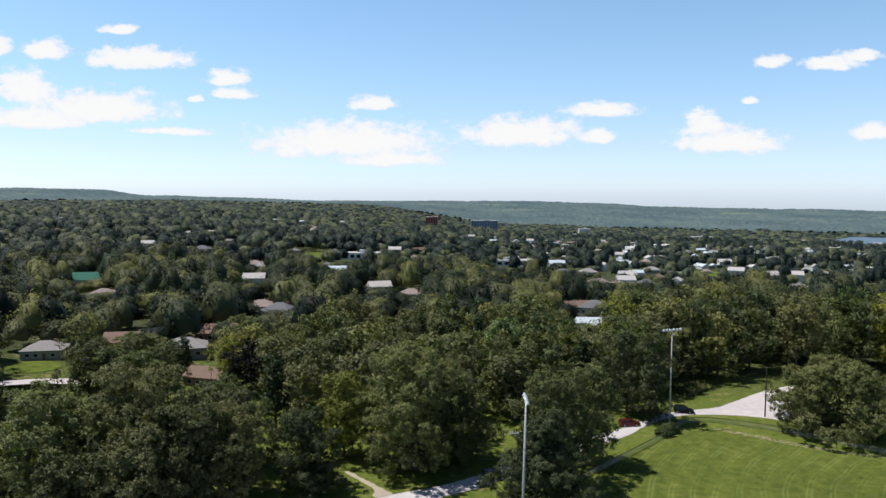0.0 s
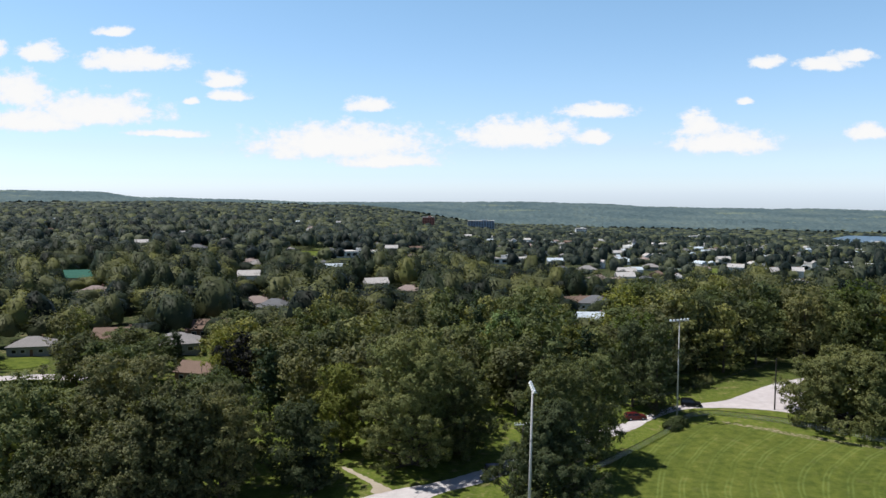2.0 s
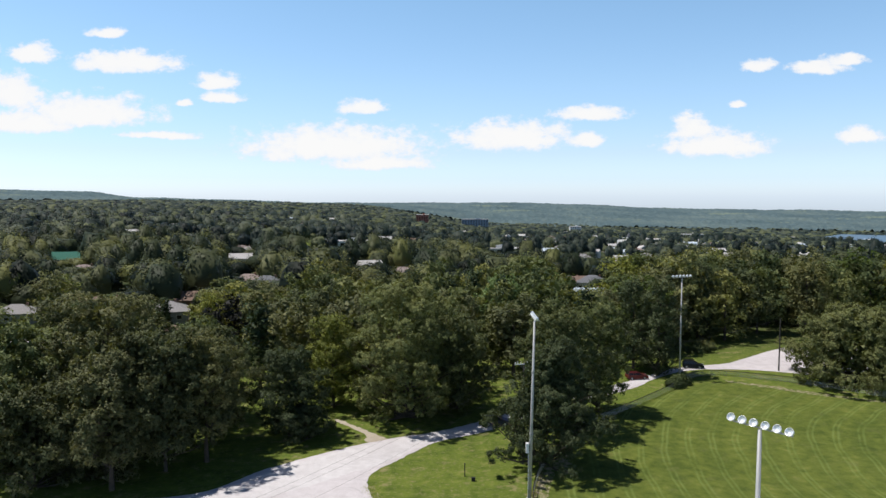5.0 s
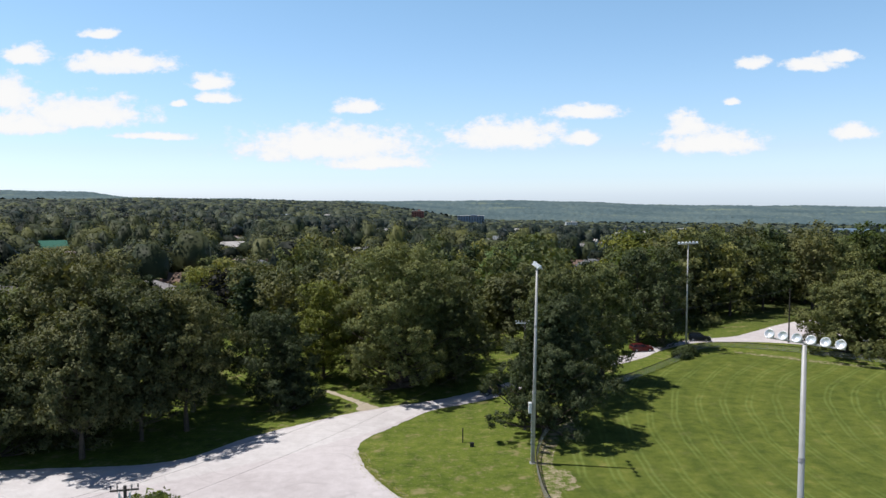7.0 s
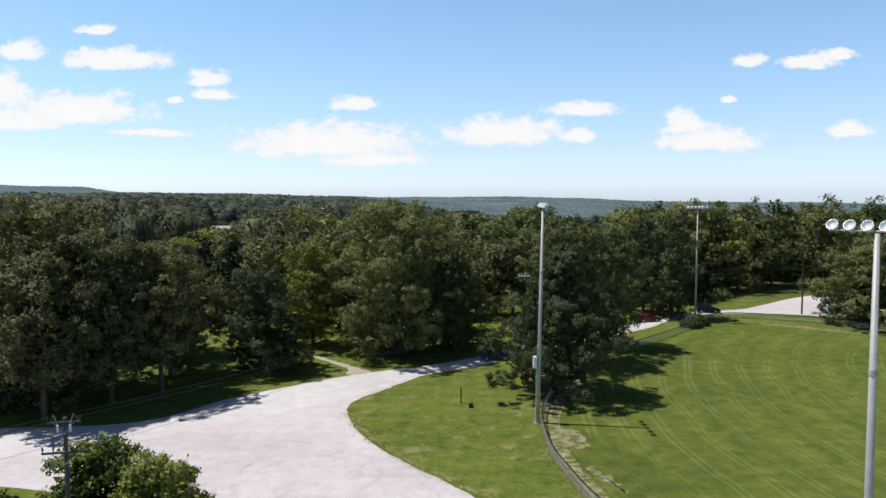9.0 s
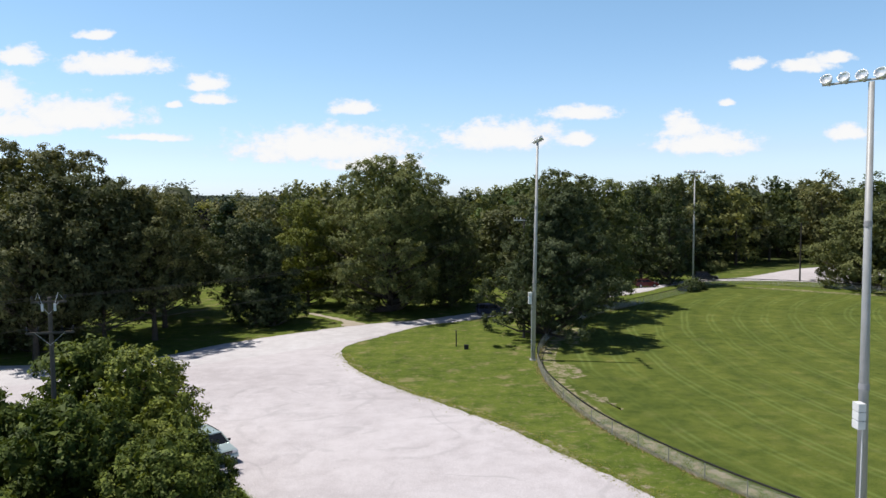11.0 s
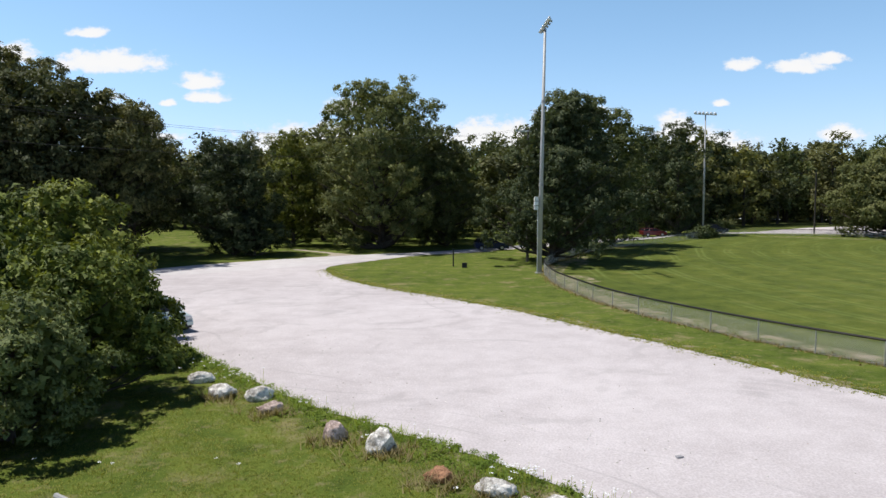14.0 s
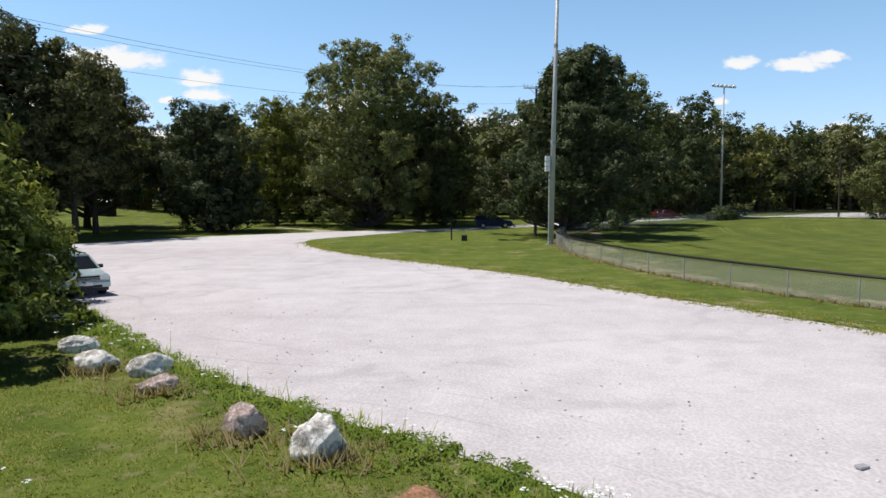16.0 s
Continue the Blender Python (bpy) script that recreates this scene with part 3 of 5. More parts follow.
def make_tree(name, x, y, H, R, base, n, kind, mat, seed, label, category="tree", leaf_len=0.55, cover=2.0, trunk=0.3, turn=0, group="", bare=0, squash=1.0, lean=0.0, clump=0.5):
    rng = np.random.default_rng(seed)
    lobes = crown_lobes(rng, H, R, base, n, kind)
    lobes[:, 1] *= squash
    lobes[:, 0] += lean * lobes[:, 2] / H
    e = thing(name, pose(x, y, ground_at(x, y), 0, 0, turn), label, category, group)
    part("trunk", trunk_mesh(rng, H, base, lobes, trunk, bare), BARK, e, "dark brown bark")
    V, F, O = crown_leaves(rng, lobes, leaf_len, cover, clump)
    m = int(len(F) * 0.06)
    t = rng.uniform(0.12, 0.9, m)
    r = R * np.sqrt(np.clip(np.sin(np.pi * t), 0, 1)) * 0.62 * np.sqrt(rng.random(m))
    if kind == "cone":
        r = R * (1 - 0.75 * t) * 0.6 * np.sqrt(rng.random(m))
    a = rng.uniform(0, 6.2832, m)
    C = np.stack([r * np.cos(a), r * np.sin(a) * squash, base + (H - base) * t], 1)
    s = leaf_len * rng.uniform(1.6, 2.6, m)
    iV, iF, iO = leaf_quads(C, rng.normal(size=(m, 3)), s, s * 0.8, rng)
    sheet("crown", np.vstack([V, iV]), np.vstack([F, iF + len(V)]), mat, e, normals=np.vstack([O, iO]))
    return e


OAK_L = "large broad green shade tree beside the gravel road"
# big trees round the lot, from the left border to the second lot
big = [
    ("tree", -48, 111.5, 24.5, 9.8, 1.0, 95, "round", LEAF_OAK, 11, "tall dark green oak casting shade on the gravel", 0.62, 0.42),
    ("tree", -41.9, 130, 16.8, 8.6, 2.4, 80, "round", LEAF_MAPLE, 12, "tall green tree with a bare lower trunk on the lawn", 0.62, 0.38),
    ("tree", -60, 107, 22, 9.5, 1.0, 70, "round", LEAF_MAPLE, 13, OAK_L, 0.68, 0.4),
    ("tree", -53, 101, 15, 7.0, 0.4, 60, "round", LEAF_OAK, 14, "dense dark green tree at the gravel's edge", 0.6, 0.25),
    ("tree", -45, 104.0, 20, 7.6, 0.4, 70, "round", LEAF_OAK, 27, "dense dark green tree at the gravel's edge", 0.6, 0.25),
    ("tree", -38, 106.5, 20.5, 8.4, 3.2, 85, "round", LEAF_OAK, 28, "dense dark green tree at the gravel's edge", 0.58, 0.22),
    ("tree", -33.5, 110, 18.5, 6.4, 4.6, 70, "round", LEAF_OAK, 31, "tall dark oak overhanging the road's shaded edge", 0.6, 0.3),
    ("tree", -42.5, 100.2, 18.0, 6.4, 4.2, 70, "round", LEAF_OAK, 32, "tall dark oak overhanging the road's shaded edge", 0.6, 0.3),
    ("tree", -35.5, 118.5, 18.0, 6.6, 3.6, 70, "round", LEAF_OAK, 33, "tall dark oak standing on the shaded lawn", 0.6, 0.3),
    ("tree", -24, 121, 14.6, 6.2, 0.6, 60, "round", LEAF_DARK, 15, "bushy olive green tree with foliage down to the lawn", 0.5, 0.28),
    ("tree", -21, 119.5, 6.0, 4.2, 0.2, 16, "spread", LEAF_DARK, 16, "low dark green rounded bush under the trees", 0.45, 0.15),
    ("tree", -19.5, 136.5, 17.0, 5.6, 0.8, 50, "round", LEAF_LIME, 17, "yellow-green young tree at the wood's edge", 0.5, 0.26),
    ("tree", -6.0, 131, 23.6, 10.4, 0.6, 110, "round", LEAF_MAPLE, 18, "huge spreading maple beside the bend of the road", 0.6, 0.5),
    ("tree", 3.2, 135.5, 17.0, 6.6, 0.6, 60, "round", LEAF_DARK, 19, "dense dark green tree at the road's edge", 0.55, 0.3),
    ("tree", 14.2, 108.8, 18.0, 9.8, 1.5, 120, "cone", LEAF_DARK, 20, "dense conical dark green tree beside the light pole", 0.5, 0.36),
    ("tree", 19.5, 124, 21.2, 7.6, 0.8, 75, "round", LEAF_DARK, 21, "tall dark green tree behind the field fence", 0.58, 0.4),
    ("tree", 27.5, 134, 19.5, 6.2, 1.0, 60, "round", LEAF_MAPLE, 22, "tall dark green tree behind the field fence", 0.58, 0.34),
    ("tree", 46.0, 159.7, 21.4, 5.0, 0.4, 60, "round", LEAF_DARK, 23, "dark green tree beside the tall light pole", 0.62, 0.3),
    ("tree", 42.2, 165.5, 20.0, 5.4, 0.8, 55, "round", LEAF_DARK, 24, "dark green tree beside the tall light pole", 0.62, 0.3),
    ("tree", 85.5, 155.0, 15.6, 13.4, 0.9, 130, "spread", LEAF_OLIVE, 25, "low wide spreading tree between field and second lot", 0.62, 0.4),
    ("tree", 68.5, 199, 22.0, 5.6, 1.0, 50, "round", LEAF_DARK, 29, "tall dark green tree at the wood's edge", 0.7, 0.35),
    ("tree", 112, 150, 12.0, 9.0, 1.6, 26, "spread", LEAF_OLIVE, 26, "low wide spreading tree between field and second lot", 0.7, 0.4),
]
NEAR = (11, 12, 15, 18, 20, 21, 33, 31)
for nm, x, y, H, R, base, n, kind, mat, seed, label, ll, tr in big:
    make_tree(nm, x, y, H, R, base, n, kind, mat, seed, label, leaf_len=ll * (0.50 if seed in NEAR else 0.64), trunk=tr, cover=0.80 if seed in (20, 25) else 0.64, bare=2 if seed in (18, 11, 12) else 0, lean=2.4 if seed == 20 else 0.0)

# the wood behind: a few kinds, each built once and then copied
KINDS = [("round", 17, 5.6, 2.0, 18, LEAF_OAK, "dark green deciduous tree in the wood"), ("round", 19, 6.2, 3.0, 20, LEAF_MAPLE, "green deciduous tree in the wood"),
         ("round", 14, 5.0, 1.2, 16, LEAF_OLIVE, "olive green deciduous tree in the wood"), ("round", 16, 5.0, 1.5, 16, LEAF_LIME, "bright yellow-green deciduous tree in the wood"),
         ("cone", 17, 4.0, 1.0, 22, LEAF_PINE, "dark spruce among the houses"), ("round", 13, 5.2, 1.2, 16, LEAF_PURPLE, "dark purple-leaved maple among green trees"),
         ("spread", 15, 7.0, 2.0, 22, LEAF_WILLOW, "pale green willow with drooping foliage")]
stock = []
for i, (kind, H, R, base, n, mat, label) in enumerate(KINDS):
    stock.append(make_tree("tree", 0, 0, H, R, base, n, kind, mat, 60 + i, label, leaf_len=0.60, cover=0.52, trunk=0.25, clump=0.75))
used = [False] * len(stock)


def stand(k, x, y, H, wide=1.0, turn=0.0):
    s = H / KINDS[k][1]
    m = pose(x, y, ground_at(x, y), 0, 0, turn) @ Matrix.Diagonal((s * wide, s * wide, s, 1))
    if not used[k]:
        stock[k].matrix_basis, used[k] = m, True
    else:
        copy_thing(stock[k], m).scale = (s * wide, s * wide, s)


# houses: place, turn, kind, colours
HOUSES = [(-115, 201, 12, 0), (-61, 182, -15, 1), (-77, 206, 20, 0), (-96, 212, 10, 1), (-75, 230, 5, 1), (-77, 290, 8, 3), (-67, 280, -10, 4), (-182, 354, 15, 5),
          (-150, 306, 0, 3), (-104, 375, 10, 2), (-131, 470, 5, 3), (-124, 462, 80, 0), (-198, 562, 0, 4), (-36, 360, 20, 2), (-19, 348, -10, 3), (-74, 463, 0, 6),
          (-52, 650, 0, 2), (-33, 701, 30, 1), (98, 508, 0, 0), (93, 447, 10, 3), (101, 433, 5, 3), (121, 440, 0, 4), (111, 452, 0, 2), (56, 316, 15, 1), (64, 313, -20, 4),
          (54, 266, 0, 6), (214, 439, 0, 0), (86, 580, 0, 6)]
OPEN = [(-56, 152, 14, 22), (-109, 188, 9, 12), (-100, 174, 14, 6), (-120, 616, 22, 34), (197, 556, 26, 30), (-75, 568, 24, 12), (42, 570, 32, 14), (68, 176, 9, 11), (-28, 128, 9, 9), (-60, 172, 7, 6)]


# the rest of the town, in loose quarters
town_rng = np.random.default_rng(77)
TOWN = []
for cx, cy, sx, sy, n in ((250, 640, 100, 90, 34), (330, 800, 130, 120, 44), (470, 1050, 160, 200, 44), (110, 560, 60, 60, 18), (-40, 720, 110, 90, 16), (-150, 540, 60, 80, 10),
                          (-330, 800, 160, 200, 14), (250, 1250, 200, 200, 30), (700, 1300, 160, 200, 30), (160, 500, 40, 40, 10), (560, 1450, 240, 160, 46), (200, 1050, 150, 150, 30), (-100, 1150, 160, 200, 24), (760, 1560, 140, 90, 24)):
    for _ in range(n):
        x, y = cx + town_rng.normal() * sx, cy + town_rng.normal() * sy
        if math.hypot(x, y) > 400 and abs(x) < 0.7 * y and all(math.hypot(x - u, y - v) > 17 for u, v, _, _ in HOUSES + TOWN):
            TOWN.append((x, y, town_rng.uniform(-30, 30), int(town_rng.choice([0, 0, 1, 2, 2, 2, 3, 4, 6, 6]))))
LAWNS = [(-109, 186), (-100, 175), (-120, 606), (197, 548), (-75, 570), (42, 576)]
SHOWN = HOUSES + [h for i, h in enumerate(TOWN) if i % 2 == 0]
SITES = np.array([h[:2] for h in SHOWN] + LAWNS)
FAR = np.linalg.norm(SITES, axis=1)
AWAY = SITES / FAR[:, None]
# sight-line height over each site, set to suit the camera's view of it
SIGHT = np.array([3.4, 5.0, 8.0, 7.5, 7.0, 4, 4, 4] + [4.4] * (len(HOUSES) - 8) + [5.0] * (len(SHOWN) - len(HOUSES)) + [0.5] * len(LAWNS))


def open_ground(x, y):
    for cx, cy, a, b in OPEN:
        if ((x - cx) / a) ** 2 + ((y - cy) / b) ** 2 < 1:
            return True
    return bool((np.hypot(*(np.array([x, y]) - SITES).T) < 8.5).any())


def view_cap(x, y):
    """The tallest tree in front of a house or a lawn that fits the camera's view from over the park."""
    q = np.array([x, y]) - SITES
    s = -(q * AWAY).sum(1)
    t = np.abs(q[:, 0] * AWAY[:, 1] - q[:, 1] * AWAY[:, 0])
    cap = np.where((s > 0) & (s < 190) & (t < 8.0), SIGHT + s * 46 / FAR, 99)
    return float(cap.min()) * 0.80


def density(x, y):
    """How thick the trees stand: thin among the houses of the town, thick elsewhere."""
    d, a = math.hypot(x, y), math.atan2(x, y)
    k = min(1, max(0, (a + 0.02) / 0.14)) * min(1, max(0, (d - 380) / 90)) * min(1, max(0, (1750 - d) / 300))
    k = max(k, 0.45 * min(1, max(0, (d - 420) / 100)) * (d < 900) * (-0.33 < a))
    return 0.95 - 0.42 * k


def woods(x, y):
    """True where the wood near the park stands."""
    if x < -64 and y > 104 or x < -46 and y > 138 or x < -30 and y > 142:
        return True
    if x < 6:
        return y > 143
    if x < 56:
        return y > 146 + (x - 6) * 0.72
    if x < 80:
        return y > 192
    return y > 200


rng = np.random.default_rng(5)
for gy in np.arange(100, 268, 9.8):
    for gx in np.arange(-170, 200, 9.8):
        x, y = gx + rng.uniform(-3, 3) + (4.9 if int(gy / 9.8) % 2 else 0), gy + rng.uniform(-3, 3)
        if abs(x) > 0.70 * y + 14 or not woods(x, y) or open_ground(x, y) or math.hypot(x, y) > (268 if x > 45 else 222):
            continue
        if x > 20 and y > 180:
            k = rng.choice([0, 0, 0, 1, 1, 1, 2, 2, 3])
            H = rng.uniform(17, 23)
        else:
            k = rng.choice([0, 0, 0, 1, 1, 2, 2, 3, 4, 5], p=[.16, .15, .12, .14, .12, .1, .08, .05, .06, .02])
            H = rng.uniform(14.5, 20.5) if k != 3 else rng.uniform(10, 14)
        H = min(H, view_cap(x, y))
        if H > 4:
            stand(k, x, y, H, rng.uniform(0.95, 1.4) * min(1.5, (15 / H) ** 0.4), rng.uniform(0, 360))
stand(6, 15, 186, 18.4, 1.0, 0)
stand(6, 24, 190, 16.5, 0.8, 80)
stand(5, -49, 176, 14, 1.1, 0)
stand(3, -55, 178, 13.5, 0.9, 40)
for k in range(len(stock)):
    if not used[k]:
        stand(k, 120 + 9 * k, 226, 16)


# far trees: many crowns in one sheet per belt
def ball(sub):
    bm = B()
    bmesh.ops.create_icosphere(bm, subdivisions=sub, radius=1.0)
    V, F = np.array([v.co[:] for v in bm.verts]), np.array([[v.index for v in f.verts] for f in bm.faces])
    bm.free()
    return V, F


def far_tree(rng, H, R, sub, sprigs, leafy, heart=0.93):
    """A distant crown: a lobed, dense heart of foliage, open below, with loose sprigs all round it."""
    V, F = ball(sub)
    F = F[V[F].mean(1)[:, 2] > -0.5]
    w, ph = rng.uniform(2.0, 3.6, 3), rng.uniform(0, 6.28, 3)

    def surface(d):
        k = 1 + 0.20 * np.sin(d[:, 0] * w[0] + ph[0]) * np.cos(d[:, 1] * w[1] + ph[1]) + 0.12 * np.sin(d[:, 2] * w[2] * 1.6 + ph[2])
        k = k + 0.10 * np.sin(d[:, 0] * 8.1 + ph[1]) * np.sin(d[:, 1] * 7.3 + ph[2]) + 0.07 * np.sin(d[:, 2] * 10 + ph[0])
        return d * k[:, None] * np.array([R, R, H * 0.46]) + np.array([0, 0, H * 0.52])

    core = (surface(V) - np.array([0, 0, H * 0.5])) * heart * (1 + rng.normal(size=(len(V), 1)) * 0.05) + np.array([0, 0, H * 0.5])
    d = rng.normal(size=(sprigs, 3))
    d[:, 2] = np.where(d[:, 2] < -0.4, -d[:, 2], d[:, 2])
    d /= np.linalg.norm(d, axis=1, keepdims=True)
    C = surface(d) * rng.uniform(0.92, 1.09, sprigs)[:, None]
    s = leafy * rng.uniform(0.6, 1.3, sprigs)
    O1 = V + np.array([0, 0, 0.15]) + rng.normal(size=V.shape) * 0.22
    if sprigs:
        lV, lF, _ = leaf_quads(C, d + rng.normal(size=d.shape) * 0.45 + np.array([0, 0, 0.3]), s, s * 0.75, rng)
        O2 = np.repeat(d + rng.normal(size=d.shape) * 0.2 + np.array([0, 0, 0.1]), 3, 0)
        core, F, O1 = np.vstack([core, lV]), np.vstack([F, lF + len(V)]), np.vstack([O1, O2])
    return core, F, O1 / np.linalg.norm(O1, axis=1, keepdims=True)


def belt(name, mat, d0, d1, step, H, R, sub, sprigs, leafy, seed, label, heart=0.93):
    rng = np.random.default_rng(seed)
    T = []
    for _ in range(8):
        T.append(far_tree(rng, H * rng.uniform(0.8, 1.15), R * rng.uniform(0.75, 1.1), sub, sprigs, leafy, heart))
    Vs, Fs, tone, turned, k = [], [], [], [], 0
    for gy in np.arange(d0 * 0.7, d1, step):
        for gx in np.arange(-d1 * 0.72, d1 * 0.72, step):
            x, y = gx + rng.uniform(-.48, .48) * step, gy + rng.uniform(-.48, .48) * step
            d, h, c, s = math.hypot(x, y), rng.uniform(0.6, 1.25), rng.uniform(0, 6.28), rng.uniform(0.7, 1.25)
            kind, shade, skip = rng.integers(8), rng.random(), rng.random()
            if d < d0 or d > d1 or (x > 45 and d < 268) or abs(x) > 0.70 * y or BAY(x, y):
                continue
            thick = density(x, y)
            if skip > thick or (d < 1500 and open_ground(x, y)):
                continue
            if thick < 0.75:
                h, s = (h * 0.78, s * 0.8) if shade > 0.25 else (h * 1.15, s * 0.8)
            room = view_cap(x, y) if d < 1400 else 99
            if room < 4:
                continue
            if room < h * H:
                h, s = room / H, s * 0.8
            V, F, O = T[kind]
            r = np.array([[math.cos(c), math.sin(c), 0], [-math.sin(c), math.cos(c), 0], [0, 0, 1]])
            Vs.append((V * np.array([s, s, h])) @ r + np.array([x, y, ground_at(x, y)]))
            Fs.append(F + k)
            k += len(V)
            tone.append(np.full(len(V), shade))
            turned.append((O @ r) * (0.5 if d0 >= 950 else 1.0) + np.array([0, 0, 0.5 if d0 >= 950 else 0.0]))
    ob = sheet(name, np.vstack(Vs), np.vstack(Fs), mat, smooth=True, tone=np.concatenate(tone), normals=np.vstack(turned))
    return tagged(ob, label, "trees", kind="stuff")


def BAY(x, y):
    """True on the harbour's water."""
    return 1690 < math.hypot(x, y) < 2060 and math.atan2(x, y) > 0.488 + 0.00012 * abs(math.hypot(x, y) - 1880)


belt("town_trees", LEAF_WOODS, 222, 480, 10.8, 14.0, 6.0, 2, 420, 0.80, 1, "dense mixed green trees among the houses", 0.90)
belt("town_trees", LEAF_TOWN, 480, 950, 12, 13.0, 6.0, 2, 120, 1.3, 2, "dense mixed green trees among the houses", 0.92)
belt("distant_woods", LEAF_TOWN, 950, 1700, 15.5, 13, 7.4, 1, 20, 2.4, 3, "distant green tree canopy over the town, tinted with haze", 0.93)
belt("distant_woods", LEAF_TOWN, 1700, 2350, 14.5, 9, 9.0, 1, 0, 3.0, 5, "distant green tree canopy over the town, tinted with haze", 0.95)


def hill_canopy():
    """The woods of the far hills: one rough canopy of tree tops over the land."""
    d = np.concatenate([np.linspace(2250, 3200, 60), np.linspace(3225, 4950, 60)])
    a = np.arange(-0.80, 0.801, 0.0026)
    A, D = np.meshgrid(a, d)
    rng = np.random.default_rng(4)
    x, y = D * np.sin(A), D * np.cos(A)
    top = height(x, y) + 6 + rng.uniform(-4.5, 4.5, x.shape) + 4 * np.sin(x * 0.011 + 2 * np.sin(y * 0.006)) * np.sin(y * 0.009)
    V = np.stack([x, y, top], -1).reshape(-1, 3)
    n, m = len(a), len(d)
    i, j = np.meshgrid(np.arange(n - 1), np.arange(m - 1))
    F = np.stack([j * n + i, j * n + i + 1, (j + 1) * n + i + 1, (j + 1) * n + i], -1).reshape(-1, 4)[:, ::-1]
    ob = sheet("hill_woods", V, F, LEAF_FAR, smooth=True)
    tagged(ob, "woods on the far hills, tinted blue-green with haze", "trees", kind="stuff")


hill_canopy()


def town_lawn(cx, cy, a, b, label):
    """A lawn that follows the land."""
    n, m = 40, 8
    V = [(cx, cy, ground_at(cx, cy) + 0.12)]
    for j in range(1, m + 1):
        for i in range(n):
            t = 2 * math.pi * i / n
            x, y = cx + a * j / m * math.cos(t), cy + b * j / m * math.sin(t)
            V.append((x, y, ground_at(x, y) + 0.12))
    F = [(0, 1 + i, 1 + (i + 1) % n) for i in range(n)]
    for j in range(m - 1):
        for i in range(n):
            p, q = 1 + j * n + i, 1 + j * n + (i + 1) % n
            F += [(p, p + n, q + n), (p, q + n, q)]
    tagged(sheet("lawn", V, F, LAWN, smooth=True), label, "lawn", kind="structure")


town_lawn(-120, 616, 20, 32, "bright green mown lawn beside the long white building")
town_lawn(197, 556, 25, 28, "bright green open lawn above the town")
town_lawn(-112, 190, 7, 6, "sunny green front lawn of a bungalow")


# ---- houses and town buildings ----
def shingles(name, c):
    m, n = material(name)
    at = n.put("ShaderNodeTexCoord").outputs["Object"]
    course = n.put("ShaderNodeTexBrick", {"Vector": at, "Scale": 2.2, "Color1": rgb(c), "Color2": rgb(tuple(v * 0.8 for v in c)), "Mortar": rgb(tuple(v * 0.6 for v in c)), "Mortar Size": 0.015})
    col = n.mix(n.math("MULTIPLY", n.noise(at, 0.6, 4), 0.35), course.outputs[0], tuple(v * 1.35 for v in c))
    finish(n, col, 0.9, 0, n.noise(at, 12, 3), 0.3, 0.02, 0.15)
    return m


ROOF = [shingles("roof_grey", (.31, .295, .295)), shingles("roof_brown", (.22, .155, .125)), shingles("roof_pale", (.52, .50, .49)), shingles("roof_pinkish", (.31, .25, .235)),
        shingles("roof_slate", (.17, .175, .19)), shingles("roof_green", (.055, .17, .13)), shingles("roof_blue_white", (.58, .66, .74))]
WALL = [plain("siding_grey", (.30, .31, .33), 0.8), plain("brick_brown", (.26, .16, .12), 0.9), plain("siding_white", (.74, .73, .71), 0.7), plain("siding_cream", (.58, .52, .42), 0.8)]
DOOR = plain("painted_door", (.16, .09, .07), 0.5)


